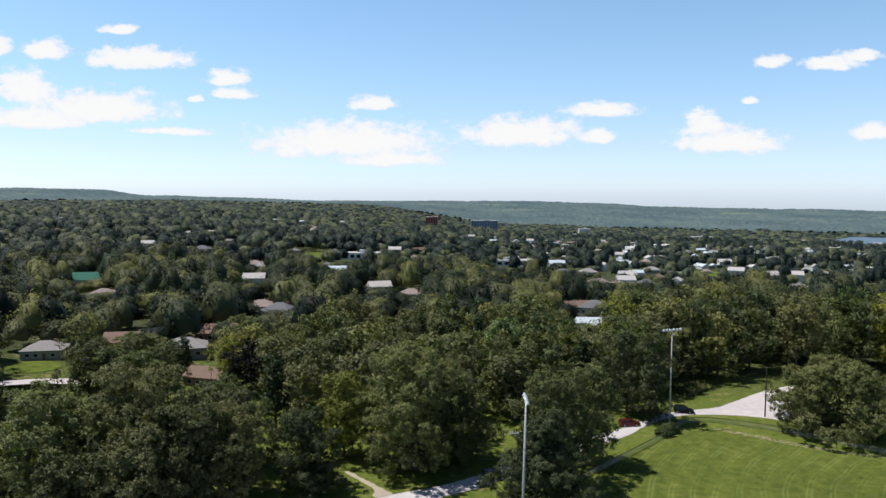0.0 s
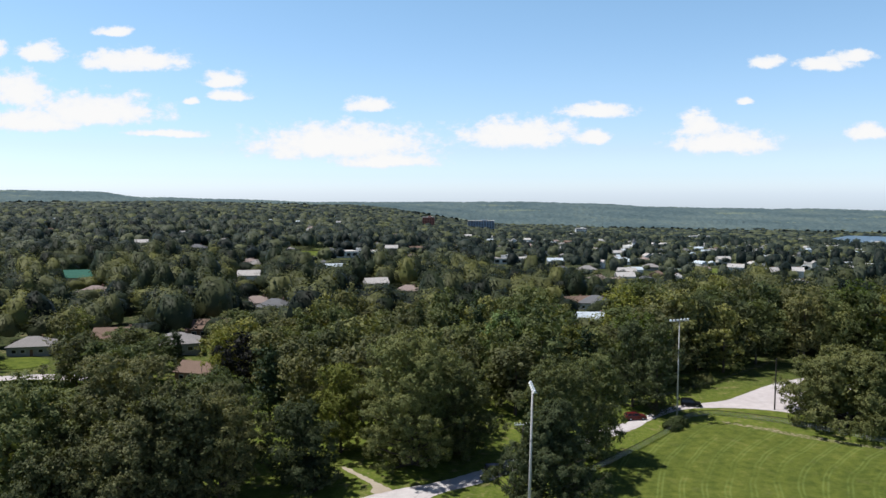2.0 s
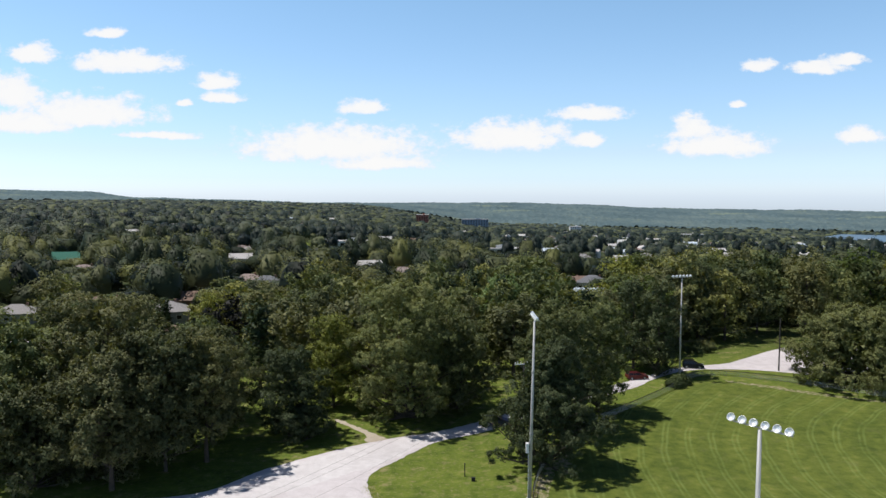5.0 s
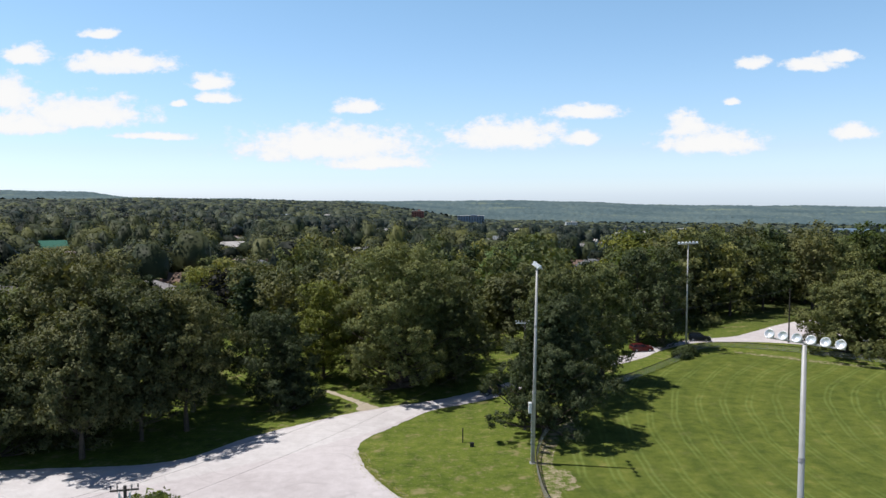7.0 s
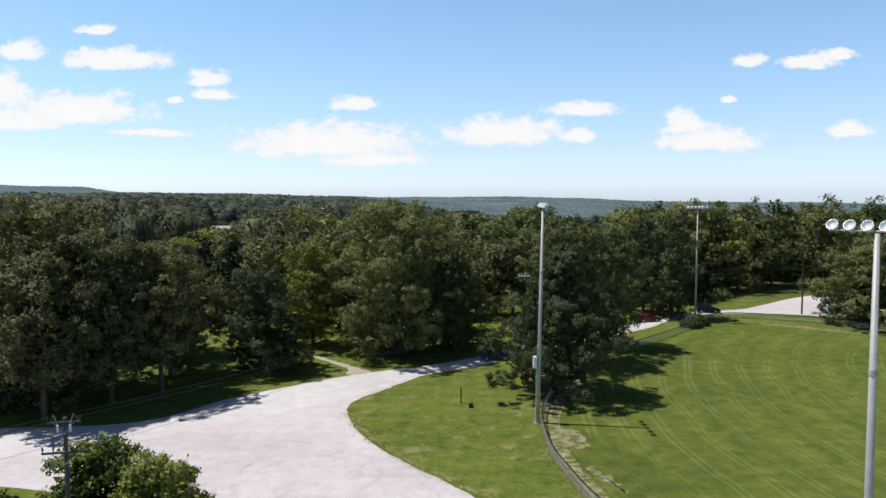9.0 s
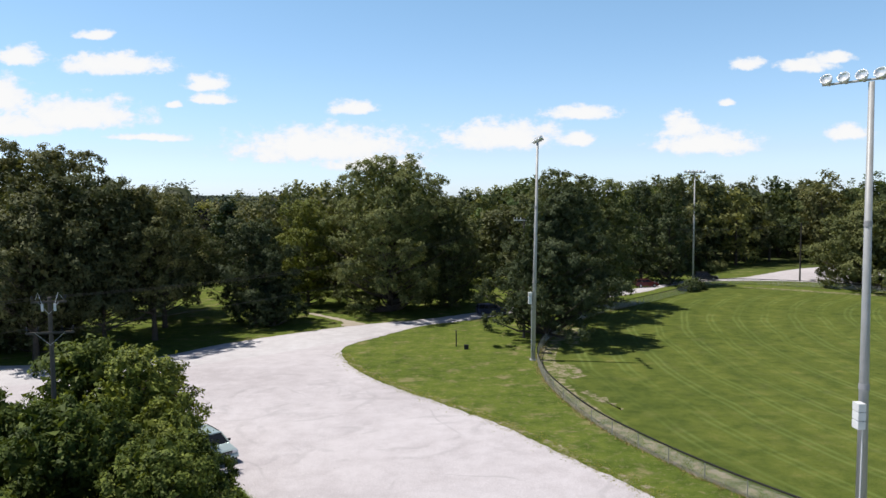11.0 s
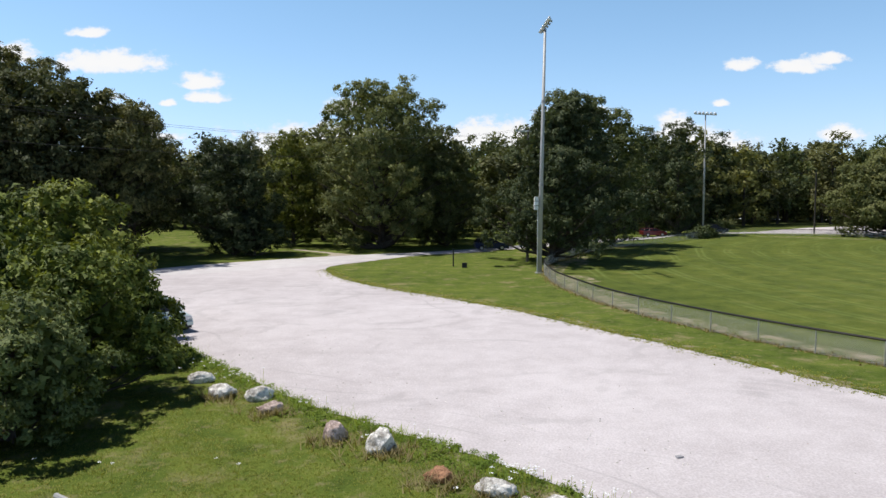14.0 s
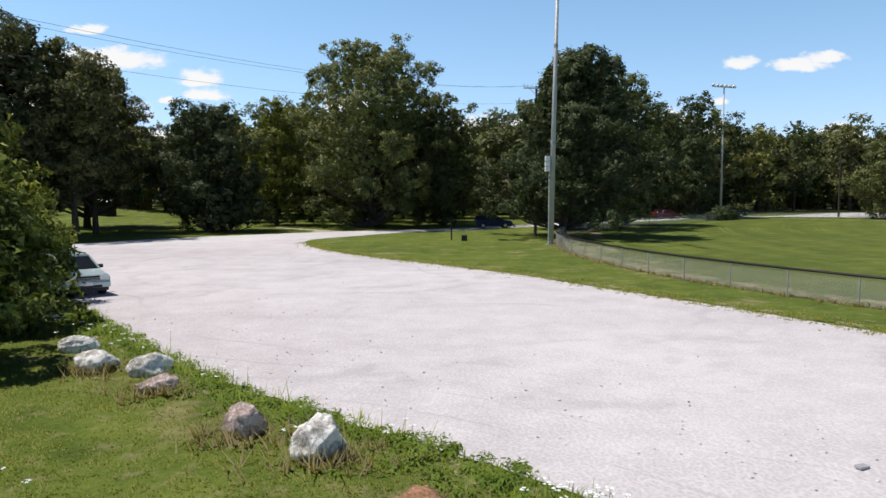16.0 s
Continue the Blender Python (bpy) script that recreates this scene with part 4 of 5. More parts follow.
def make_house(k, w, d, h, rise, hip, wall, roof, label):
    e = thing("house", Matrix(), label, "house", "houses of the town")
    bm = box(B(), (0, 0, h / 2 - 0.4), (w, d, h + 0.8))
    if not hip:
        a = [bm.verts.new(p) for p in ((-w / 2, -d / 2, h), (-w / 2, d / 2, h), (-w / 2, 0, h + rise), (w / 2, -d / 2, h), (w / 2, d / 2, h), (w / 2, 0, h + rise))]
        for f in ((0, 2, 1), (3, 4, 5), (0, 3, 5, 2), (1, 2, 5, 4)):
            bm.faces.new([a[i] for i in f])
    part("wall", bm, wall, e)
    o, t = 0.45, 0.18
    W, D = w / 2 + o, d / 2 + o
    r = W if not hip else max(0.3, W - D)
    bm = B()
    for z in (0, t):
        bm.verts.new((-W, -D, h - 0.1 + z)), bm.verts.new((W, -D, h - 0.1 + z)), bm.verts.new((W, D, h - 0.1 + z)), bm.verts.new((-W, D, h - 0.1 + z))
        bm.verts.new((-r, 0, h + rise + z)), bm.verts.new((r, 0, h + rise + z))
    bm.verts.ensure_lookup_table()
    v = bm.verts
    for s, flip in ((0, True), (6, False)):
        for f in ((0, 1, 5, 4), (2, 3, 4, 5), (1, 2, 5), (3, 0, 4)):
            bm.faces.new([v[s + i] for i in (f[::-1] if flip else f)])
    for a, b in ((0, 1), (1, 2), (2, 3), (3, 0)):
        bm.faces.new((v[a], v[b], v[b + 6], v[a + 6]))
    part("roof", bm, roof, e)
    part("chimney", box(B(), (w * 0.22, d * 0.12, h + rise * 0.8), (0.7, 0.6, 1.8), None, 0.04), WALL[1], e)
    part("door", box(B(), (w * 0.08, -d / 2 - 0.02, 1.05), (0.95, 0.08, 2.05)), DOOR, e)
    for x in (-w * 0.33, -w * 0.12, w * 0.3):
        win = part("window", box(B(), (x, -d / 2 - 0.02, 1.55), (1.5, 0.08, 1.25)), WHITE, e)
        part("pane", box(B(), (x, -d / 2 - 0.07, 1.55), (1.3, 0.03, 1.05)), GLASS, win)
    for y in (-d * 0.22, d * 0.22):
        for s in (-1, 1):
            win = part("window", box(B(), (s * (w / 2 + 0.02), y, 1.55), (0.08, 1.2, 1.2)), WHITE, e)
            part("pane", box(B(), (s * (w / 2 + 0.07), y, 1.55), (0.03, 1.0, 1.0)), GLASS, win)
    return e


PLANS = [(12.5, 9.5, 3.0, 2.4, True, WALL[0], ROOF[0], "grey bungalow with a light grey hip roof"), (13, 9, 2.9, 2.3, False, WALL[1], ROOF[1], "brown brick house with a brown shingle roof"),
         (11, 8, 4.6, 2.4, False, WALL[2], ROOF[2], "white two-storey house with a pale roof"), (12, 9, 3.0, 2.2, True, WALL[3], ROOF[3], "cream house with a pinkish shingle roof"),
         (13, 10, 3.2, 2.8, True, WALL[2], ROOF[4], "white house with a dark slate grey roof"), (17, 10, 3.4, 3.4, False, WALL[3], ROOF[5], "cream building with a green metal roof"),
         (12, 8, 3.0, 2.2, False, WALL[2], ROOF[6], "white house with a pale blue roof")]
models = [make_house(k, *p) for k, p in enumerate(PLANS)]
placed = [False] * len(PLANS)


def make_far_house(w, d, h, rise, hip, wall, roof, label):
    """A house of the far town: walls, roof and chimney."""
    e = thing("house", Matrix(), label, "house", "houses of the town")
    part("wall", box(B(), (0, 0, h / 2 - 0.4), (w, d, h + 0.8)), wall, e)
    W, D = w / 2 + 0.4, d / 2 + 0.4
    r = max(0.3, W - D) if hip else W
    bm = B()
    v = [bm.verts.new(p) for p in ((-W, -D, h), (W, -D, h), (W, D, h), (-W, D, h), (-r, 0, h + rise), (r, 0, h + rise))]
    for f in ((0, 1, 5, 4), (2, 3, 4, 5), (1, 2, 5), (3, 0, 4), (3, 2, 1, 0)):
        bm.faces.new([v[i] for i in f])
    part("roof", bm, roof, e)
    part("chimney", box(B(), (w * 0.22, d * 0.12, h + rise * 0.8), (0.7, 0.6, 1.8)), WALL[1], e)
    return e


far_models = [make_far_house(*p) for p in PLANS]
far_placed = [False] * len(PLANS)


def settle_far(k, x, y, turn, s):
    m = pose(x, y, ground_at(x, y), 0, 0, turn) @ Matrix.Diagonal((s, s, s, 1))
    if not far_placed[k]:
        far_models[k].matrix_basis, far_placed[k] = m, True
    else:
        copy_thing(far_models[k], m).scale = (s, s, s)


def settle(k, x, y, turn, s=1.0):
    m = pose(x, y, ground_at(x, y), 0, 0, turn) @ Matrix.Diagonal((s, s, s, 1))
    if not placed[k]:
        models[k].matrix_basis, placed[k] = m, True
    else:
        copy_thing(models[k], m).scale = (s, s, s)


for x, y, turn, k in HOUSES:
    settle(k, x, y, turn, 0.85 if y < 205 else 1.0)
size_rng = np.random.default_rng(31)
for x, y, turn, k in TOWN + [(-420, 900, 10, 5)]:
    settle_far(k, x, y, turn + size_rng.choice([0, 90]), size_rng.uniform(0.7, 1.05))


def block(name, x, y, w, d, h, wall, label, floors, bays, turn=0, flat=None):
    """A large town building with rows of windows and a parapet."""
    e = thing(name, pose(x, y, ground_at(x, y), 0, 0, turn), label, "building")
    part("wall", box(B(), (0, 0, h / 2 - 1), (w, d, h + 2), None, 0.1), wall, e)
    part("roof", box(B(), (0, 0, h + 0.15), (w + 0.8, d + 0.8, 0.5), None, 0.05), flat or ROOF[2], e)
    part("plant_room", box(B(), (w * 0.12, 0, h + 1.4), (w * 0.22, d * 0.4, 2.4), None, 0.05), wall, e)
    for f in range(floors):
        for b in range(bays):
            win = part("window", box(B(), (-w / 2 + (b + 0.5) * w / bays, -d / 2 - 0.05, h * (f + 0.55) / floors), (w / bays * 0.6, 0.15, h / floors * 0.5)), GLASS, e)
    return e


RED = plain("red_brick", (.34, .13, .10), 0.9)
SLATE = plain("blue_grey_cladding", (.26, .31, .38), 0.6)
PALE = plain("pale_render", (.70, .70, .68), 0.8)
block("apartment_block", -46, 1560, 26, 18, 25, RED, "red brick apartment tower above the trees", 7, 5)
block("office_block", 84, 1900, 70, 20, 24, SLATE, "blue-grey flat-roofed hospital-like block", 6, 10)
block("town_hall", 312, 1690, 26, 16, 18, PALE, "white flat-roofed building in the town", 4, 5)
block("warehouse", -75, 578, 34, 14, 5, PALE, "long low white building beside a lawn", 1, 7)
block("shop_row", 42, 584, 58, 16, 4.5, PALE, "long low pale shop row with a flat roof", 1, 10)
block("warehouse", 300, 1640, 60, 22, 8, PALE, "long low white building near the harbour", 1, 8)
block("warehouse", 572, 1640, 46, 20, 9, PALE, "low white industrial building", 2, 6)
block("warehouse", -552, 990, 30, 16, 8, PALE, "low white-roofed arena among trees", 1, 5)
block("shop_row", 327, 566, 46, 14, 4.5, PALE, "low pale row of shops", 1, 8)
block("warehouse", 716, 1316, 44, 18, 8, PALE, "low white flat-roofed building near the harbour", 1, 6)
steeple = thing("church", pose(232, 915, ground_at(232, 915), 0, 0, 10), "small white church with a pointed tower", "church")
part("wall", box(B(), (0, 0, 4), (12, 20, 10), None, 0.05), WALL[2], steeple)
bm = box(B(), (0, -11, 6), (4.5, 4.5, 14), None, 0.05)
part("tower", bm, WALL[2], steeple)
bm = B()
bmesh.ops.create_cone(bm, cap_ends=True, segments=4, radius1=3.4, radius2=0.05, depth=6, matrix=Matrix.Translation((0, -11, 16)) @ Matrix.Rotation(radians(45), 4, "Z"))
part("spire", bm, ROOF[4], steeple)


def water_material():
    m, n = material("harbour_water")
    at = n.put("ShaderNodeTexCoord").outputs["Object"]
    finish(n, n.ramp(n.noise(at, 0.02, 3), [(0.3, (.05, .09, .13)), (0.7, (.08, .13, .18))]), 0.35, 0, n.noise(at, 0.4, 3), 0.2, 0.3, 0.6)
    return m


bm = B()
shore = [(1690 + 370 * t, 0.488 + 0.00012 * abs(1690 + 370 * t - 1880)) for t in (i / 12 for i in range(13))] + [(2060, 0.8), (1690, 0.8)]
bm.faces.new([bm.verts.new((d * math.sin(a), d * math.cos(a), -55.5)) for d, a in shore][::-1])
bm.normal_update()
for f in bm.faces:
    if f.normal.z < 0:
        f.normal_flip()
tagged(part("water", bm, water_material()), "blue-grey harbour water below the far hills", "water", kind="structure")


# ---- light poles and wires ----
def flood_pole(x, y, H, arm_turn, lamps, lean=(0, 0), label="", box_z=0.0, r=0.24, half=2.15):
    """A ball-field mast: tapered shaft, cross arm, round floodlights facing the field."""
    e = thing("flood_light_pole", pose(x, y, 0), label, "light pole", "field floodlights")
    top = Vector((lean[0], lean[1], H - 0.5))
    bm = B()
    rod(bm, Vector((0, 0, -0.3)), top, r, r * 0.5, 18)
    for f in bm.faces:
        f.smooth = len(f.verts) == 4
    part("shaft", bm, STEEL, e)
    for f in (0.36, 0.70):
        part("joint_band", rod(B(), top * f, top * (f + 0.012), r * 1.12 * (1 - 0.5 * f), seg=14), CONCRETE, e)
    part("base_plate", box(B(), (0, 0, 0.04), (0.7, 0.7, 0.1), None, 0.02), STEEL, e)
    R = Matrix.Rotation(radians(arm_turn), 4, "Z")
    arm = part("cross_arm", rod(B(), top + R @ Vector((-half - 0.2, 0, 0.1)), top + R @ Vector((half + 0.2, 0, 0.1)), 0.055, seg=8), STEEL, e)
    for i in range(lamps):
        u = -half + 2 * half * i / (lamps - 1)
        m = Matrix.Translation(top + R @ Vector((u, 0, 0.30))) @ R @ Matrix.Rotation(radians(-60), 4, "X") @ Matrix.Scale(0.84, 4)
        bm = B()
        prof = [(0.0, -0.22), (0.15, -0.20), (0.27, -0.08), (0.33, 0.08), (0.345, 0.20), (0.31, 0.20), (0.28, 0.10), (0.0, 0.06)]
        rings = []
        for pr, pz in prof:
            rings.append([bm.verts.new(m @ Vector((pr * math.cos(a) + 1e-4 * math.cos(a), pr * math.sin(a), pz))) for a in (2 * math.pi * q / 14 for q in range(14))])
        for a, b in zip(rings[:-1], rings[1:]):
            for q in range(14):
                bm.faces.new((a[q], a[(q + 1) % 14], b[(q + 1) % 14], b[q]))
        for f in bm.faces:
            f.smooth = True
        lamp = part("floodlight", bm, CHROME, e, "bright round aluminium floodlight")
        bm = box(B(), (0, 0, -0.3), (0.16, 0.2, 0.24), m, 0.02)
        rod(bm, top + R @ Vector((u, 0, 0.08)), m @ Vector((0, 0, -0.2)), 0.03, seg=6)
        part("ballast", bm, STEEL, lamp)
    if box_z:
        for k in range(3):
            part("control_box", box(B(), (-r - 0.10, -0.12, box_z + 0.42 * k), (0.36, 0.5, 0.38), None, 0.02), WHITE, e, "white metal control box")
        part("conduit", rod(B(), (-r * 0.9, -0.2, 0), (-r * 0.85, -0.2, box_z), 0.03, seg=6), WHITE, e)
    return e


flood_pole(11.1, 97.7, 23.3, 90, 5, (0.45, 0.3), "tall grey steel floodlight mast at the fence's bend", 6.2)
flood_pole(20.85, 56.1, 23.0, 128, 6, (0.4, 1.1), "tall grey steel floodlight mast inside the fence", 6.6, 0.26, 2.0)
flood_pole(49.2, 155.8, 21.8, 20, 6, (0.0, 0.0), "tall grey floodlight mast at the field's far corner", 0, 0.2)


def utility_pole(x, y, H, turn, label, kind):
    e = thing("utility_pole", pose(x, y, ground_at(x, y), 0, 0, turn), label, "utility pole")
    part("shaft", rod(B(), (0, 0, -0.4), (0, 0, H), 0.17, 0.11, 10), WOODPOLE if kind else DARKWOOD, e)
    if kind == 0:
        return e
    tops = []
    for z, half in (((H - 0.25, 0.9), (H - 2.0, 1.25)) if kind == 1 else ((H - 0.2, 1.3),)):
        arm = part("cross_arm", box(B(), (0, -0.14, z), (2 * half, 0.1, 0.12), None, 0.01), WOODPOLE if kind == 1 else WHITE, e)
        for u in ((-0.95, -0.5, 0.5, 0.95) if kind == 1 else (-0.95, -0.7, -0.35, 0.35, 0.7, 0.95)):
            bm = B()
            p = Vector((u * half, -0.14, z + 0.06))
            rod(bm, p, p + Vector((0, 0, 0.12)), 0.02, seg=6)
            for q in range(3):
                rod(bm, p + Vector((0, 0, 0.12 + 0.07 * q)), p + Vector((0, 0, 0.16 + 0.07 * q)), 0.075 - 0.012 * q, 0.05, 8)
            part("insulator", bm, PORCELAIN if kind == 2 else BLACK, arm)
        bm = pipe(B(), [(-0.6 * half, -0.18, z), (0, -0.16, z - 0.7), (0.6 * half, -0.18, z)], 0.02)
        part("brace", bm, STEEL, e)
    if kind == 1:
        for u in (-0.3, 0.35):
            bm = B()
            rod(bm, (u, -0.3, H - 0.75), (u, -0.3, H - 0.35), 0.07, seg=8)
            pipe(bm, [(u, -0.3, H - 0.35), (u * 1.6, -0.35, H + 0.3), (u * 2.2, -0.2, H - 0.1)], 0.012, 4)
            part("cutout_switch", bm, PORCELAIN, e)
    return e


utility_pole(-20.85, 63.7, 11.8, 12, "weathered wooden utility pole with cross arms and switches", 1)
utility_pole(11.6, 109.4, 14.6, 5, "utility pole with white insulators hidden in a tree", 2)
utility_pole(73.5, 163.7, 11.6, 0, "slim dark wooden pole beside the second lot", 0)
utility_pole(-60, 34, 12, 40, "weathered wooden utility pole by the road", 1)


def wire(a, b, sag, label="thin black overhead power line"):
    a, b = Vector(a), Vector(b)
    pts = [a.lerp(b, t) + Vector((0, 0, -4 * sag * t * (1 - t))) for t in (i / 16 for i in range(17))]
    tagged(part("power_line", pipe(B(), pts, 0.008, 4), WIRE), label, "power line", "power lines")


for o in (-0.85, 0.3):
    wire((-20.85 + o, 63.6, 11.8), (12.0 + o * 1.3, 109.7, 14.7), 1.4)
    wire((-60 + o * 0.7, 34 + o * 0.6, 12.1), (-20.85 + o, 63.6, 11.8), 0.9)
wire((-19.9, 63.6, 10.0), (12.8, 109.7, 13.2), 1.2)
wire((-61, 34, 10.2), (-22.2, 63.6, 10.0), 1.0)
for o in (-0.9, 0.9):
    wire((12 + o, 109.8, 14.7), (73.5, 163.7, 11.4), 1.3)


# ---- fence ----
def chain_fence(name, pts, H, label, gap=3.0, top=RAIL):
    L = smooth_loop(pts, 0.4, False)
    s = np.concatenate([[0], np.cumsum(np.linalg.norm(np.diff(L, axis=0), axis=1))])

    def at(d):
        return np.array([np.interp(d, s, L[:, 0]), np.interp(d, s, L[:, 1])])

    e = thing(name, pose(L[0][0], L[0][1], 0), label, "fence")
    o = np.array([L[0][0], L[0][1]])
    total = s[-1]
    n = int(total / gap)
    for i in range(n + 1):
        x, y = at(i * total / n) - o
        part("post", rod(B(), (x, y, -0.2), (x, y, H + 0.02), 0.032, seg=7), LINK if top is RAIL else top, e)
    pts3 = [Vector((*(at(d) - o), H)) for d in np.arange(0, total, 1.0)]
    part("top_rail", pipe(B(), pts3, 0.06, 6), top, e, "dark capped top rail")
    V, F = [], []
    d = np.arange(0, total - H, 0.10)
    for sgn in (1, -1):
        for q in d:
            a, b = (q, q + H) if sgn > 0 else (q + H, q)
            pa, pb = at(a) - o, at(b) - o
            t = pb - pa
            t = np.array([-t[1], t[0]]) / (np.linalg.norm(t) + 1e-9) * 0.0026
            k = len(V)
            V += [(*(pa + t), 0.03), (*(pa - t), 0.03), (*(pa + 0 * t), 0.045), (*(pb + t), H), (*(pb - t), H), (*(pb + 0 * t), H + 0.012)]
            F += [(k, k + 1, k + 4, k + 3), (k + 1, k + 2, k + 5, k + 4), (k + 2, k, k + 3, k + 5)]
    sheet("chain_link", V, F, LINK, e)
    return e


chain_fence("chain_link_fence", FENCE, 1.15, "low chain-link outfield fence with a dark top rail")
chain_fence("chain_link_fence", [(-7.3, 45.95), (-6.7, 45.5), (-6.0, 45.0), (-5.3, 44.4)], 0.95, "short galvanised chain-link fence in the grass", 2.4, STEEL)


# ---- boulders along the lot ----
def stone_material(name, c1, c2):
    m, n = material(name)
    at = n.put("ShaderNodeTexCoord").outputs["Object"]
    col = n.ramp(n.noise(at, 2.2, 6, 0.65), [(0.38, c2), (0.52, c1), (0.72, tuple(min(1, v * 1.15) for v in c1))])
    vein = n.span(n.math("ABSOLUTE", n.math("SUBTRACT", n.noise(at, 3.5, 4, 0.6), 0.5)), 0.0, 0.05, 1, 0)
    col = n.mix(n.math("MULTIPLY", vein, 0.5), col, tuple(v * 0.5 for v in c2))
    finish(n, col, 0.9, 0, n.noise(at, 7, 6, 0.7), 0.8, 0.08, 0.15)
    return m


LIME = stone_material("pale_limestone", (.80, .77, .73), (.26, .235, .205))
PINK = stone_material("pinkish_granite", (.62, .49, .45), (.19, .14, .12))
RUST = stone_material("rusty_red_boulder", (.50, .27, .16), (.18, .09, .055))


def boulder(x, y, w, d, h, mat, seed, turn, label):
    bm = B()
    bmesh.ops.create_icosphere(bm, subdivisions=4, radius=1.0)
    r = random.Random(seed)
    cuts = [(Vector((r.gauss(0, 1), r.gauss(0, 1), r.gauss(0.3, 0.9))).normalized(), r.uniform(0.66, 0.92)) for _ in range(13)]
    for v in bm.verts:
        p = v.co.copy()
        for nrm, lim in cuts:
            k = p.dot(nrm)
            if k > lim:
                p -= nrm * (k - lim) * 0.97
        k = 1 + 0.09 * noise.noise(p * 2.2 + Vector((seed, 0, 0))) + 0.11 * noise.noise(p * 4.5 + Vector((0, seed, 0))) + 0.06 * noise.noise(p * 11 + Vector((0, seed, 4)))
        v.co = Vector((p.x * w * 0.47 * k, p.y * d * 0.5 * k, p.z * h * 0.52 * k))
    for f in bm.faces:
        f.smooth = True
    ob = part("boulder", bm, mat)
    ob.matrix_basis = pose(x, y, h * 0.26, 0, 0, turn)
    return tagged(ob, label, "boulder", "boulders along the lot")


WL = "pale weathered limestone boulder in the grass beside the lot"
for x, y, w, d, h, mat, seed, turn, label in [
        (-8.2, 58.9, 1.35, 0.9, 0.62, LIME, 1, 10, WL), (-6.8, 56.8, 1.5, 1.0, 0.66, LIME, 2, -10, WL), (-5.3, 56.4, 1.35, 1.0, 0.72, LIME, 3, 40, WL),
        (-4.6, 54.9, 1.25, 0.8, 0.5, PINK, 4, 20, "flat pinkish boulder in the grass beside the lot"), (-2.0, 52.1, 1.05, 0.8, 0.85, PINK, 5, 0, "blocky pinkish granite boulder beside the lot"),
        (-0.55, 51.0, 1.25, 0.95, 1.0, LIME, 6, 30, "streaked white and grey limestone boulder"), (1.1, 48.9, 1.05, 0.7, 0.5, RUST, 7, 0, "low rusty red boulder sunk in the grass"),
        (2.5, 47.9, 1.35, 0.75, 0.65, LIME, 8, -15, WL), (3.75, 46.75, 1.3, 0.8, 0.75, LIME, 9, -20, WL), (5.0, 46.0, 1.0, 0.7, 0.55, LIME, 10, 15, WL), (3.15, 47.35, 0.4, 0.3, 0.3, LIME, 12, 0, "small pale stone in the grass")]:
    boulder(x - 0.13, y, w * 0.84, d * 0.9, h * 0.88, mat, seed, turn, label)


# ---- vehicles ----
def paint(name, c, metal=0.5):
    return plain(name, c, 0.28, metal, 0.8, 0.05, 0.0, 0.5)


TYRE = plain("tyre_rubber", (.018, .018, .019), 0.85, 0, 8, 0.2, 0.2)
HEADLIGHT = plain("headlight_glass", (.7, .72, .74), 0.1, 0.2, 4, 0.1, 0.0, 0.6)


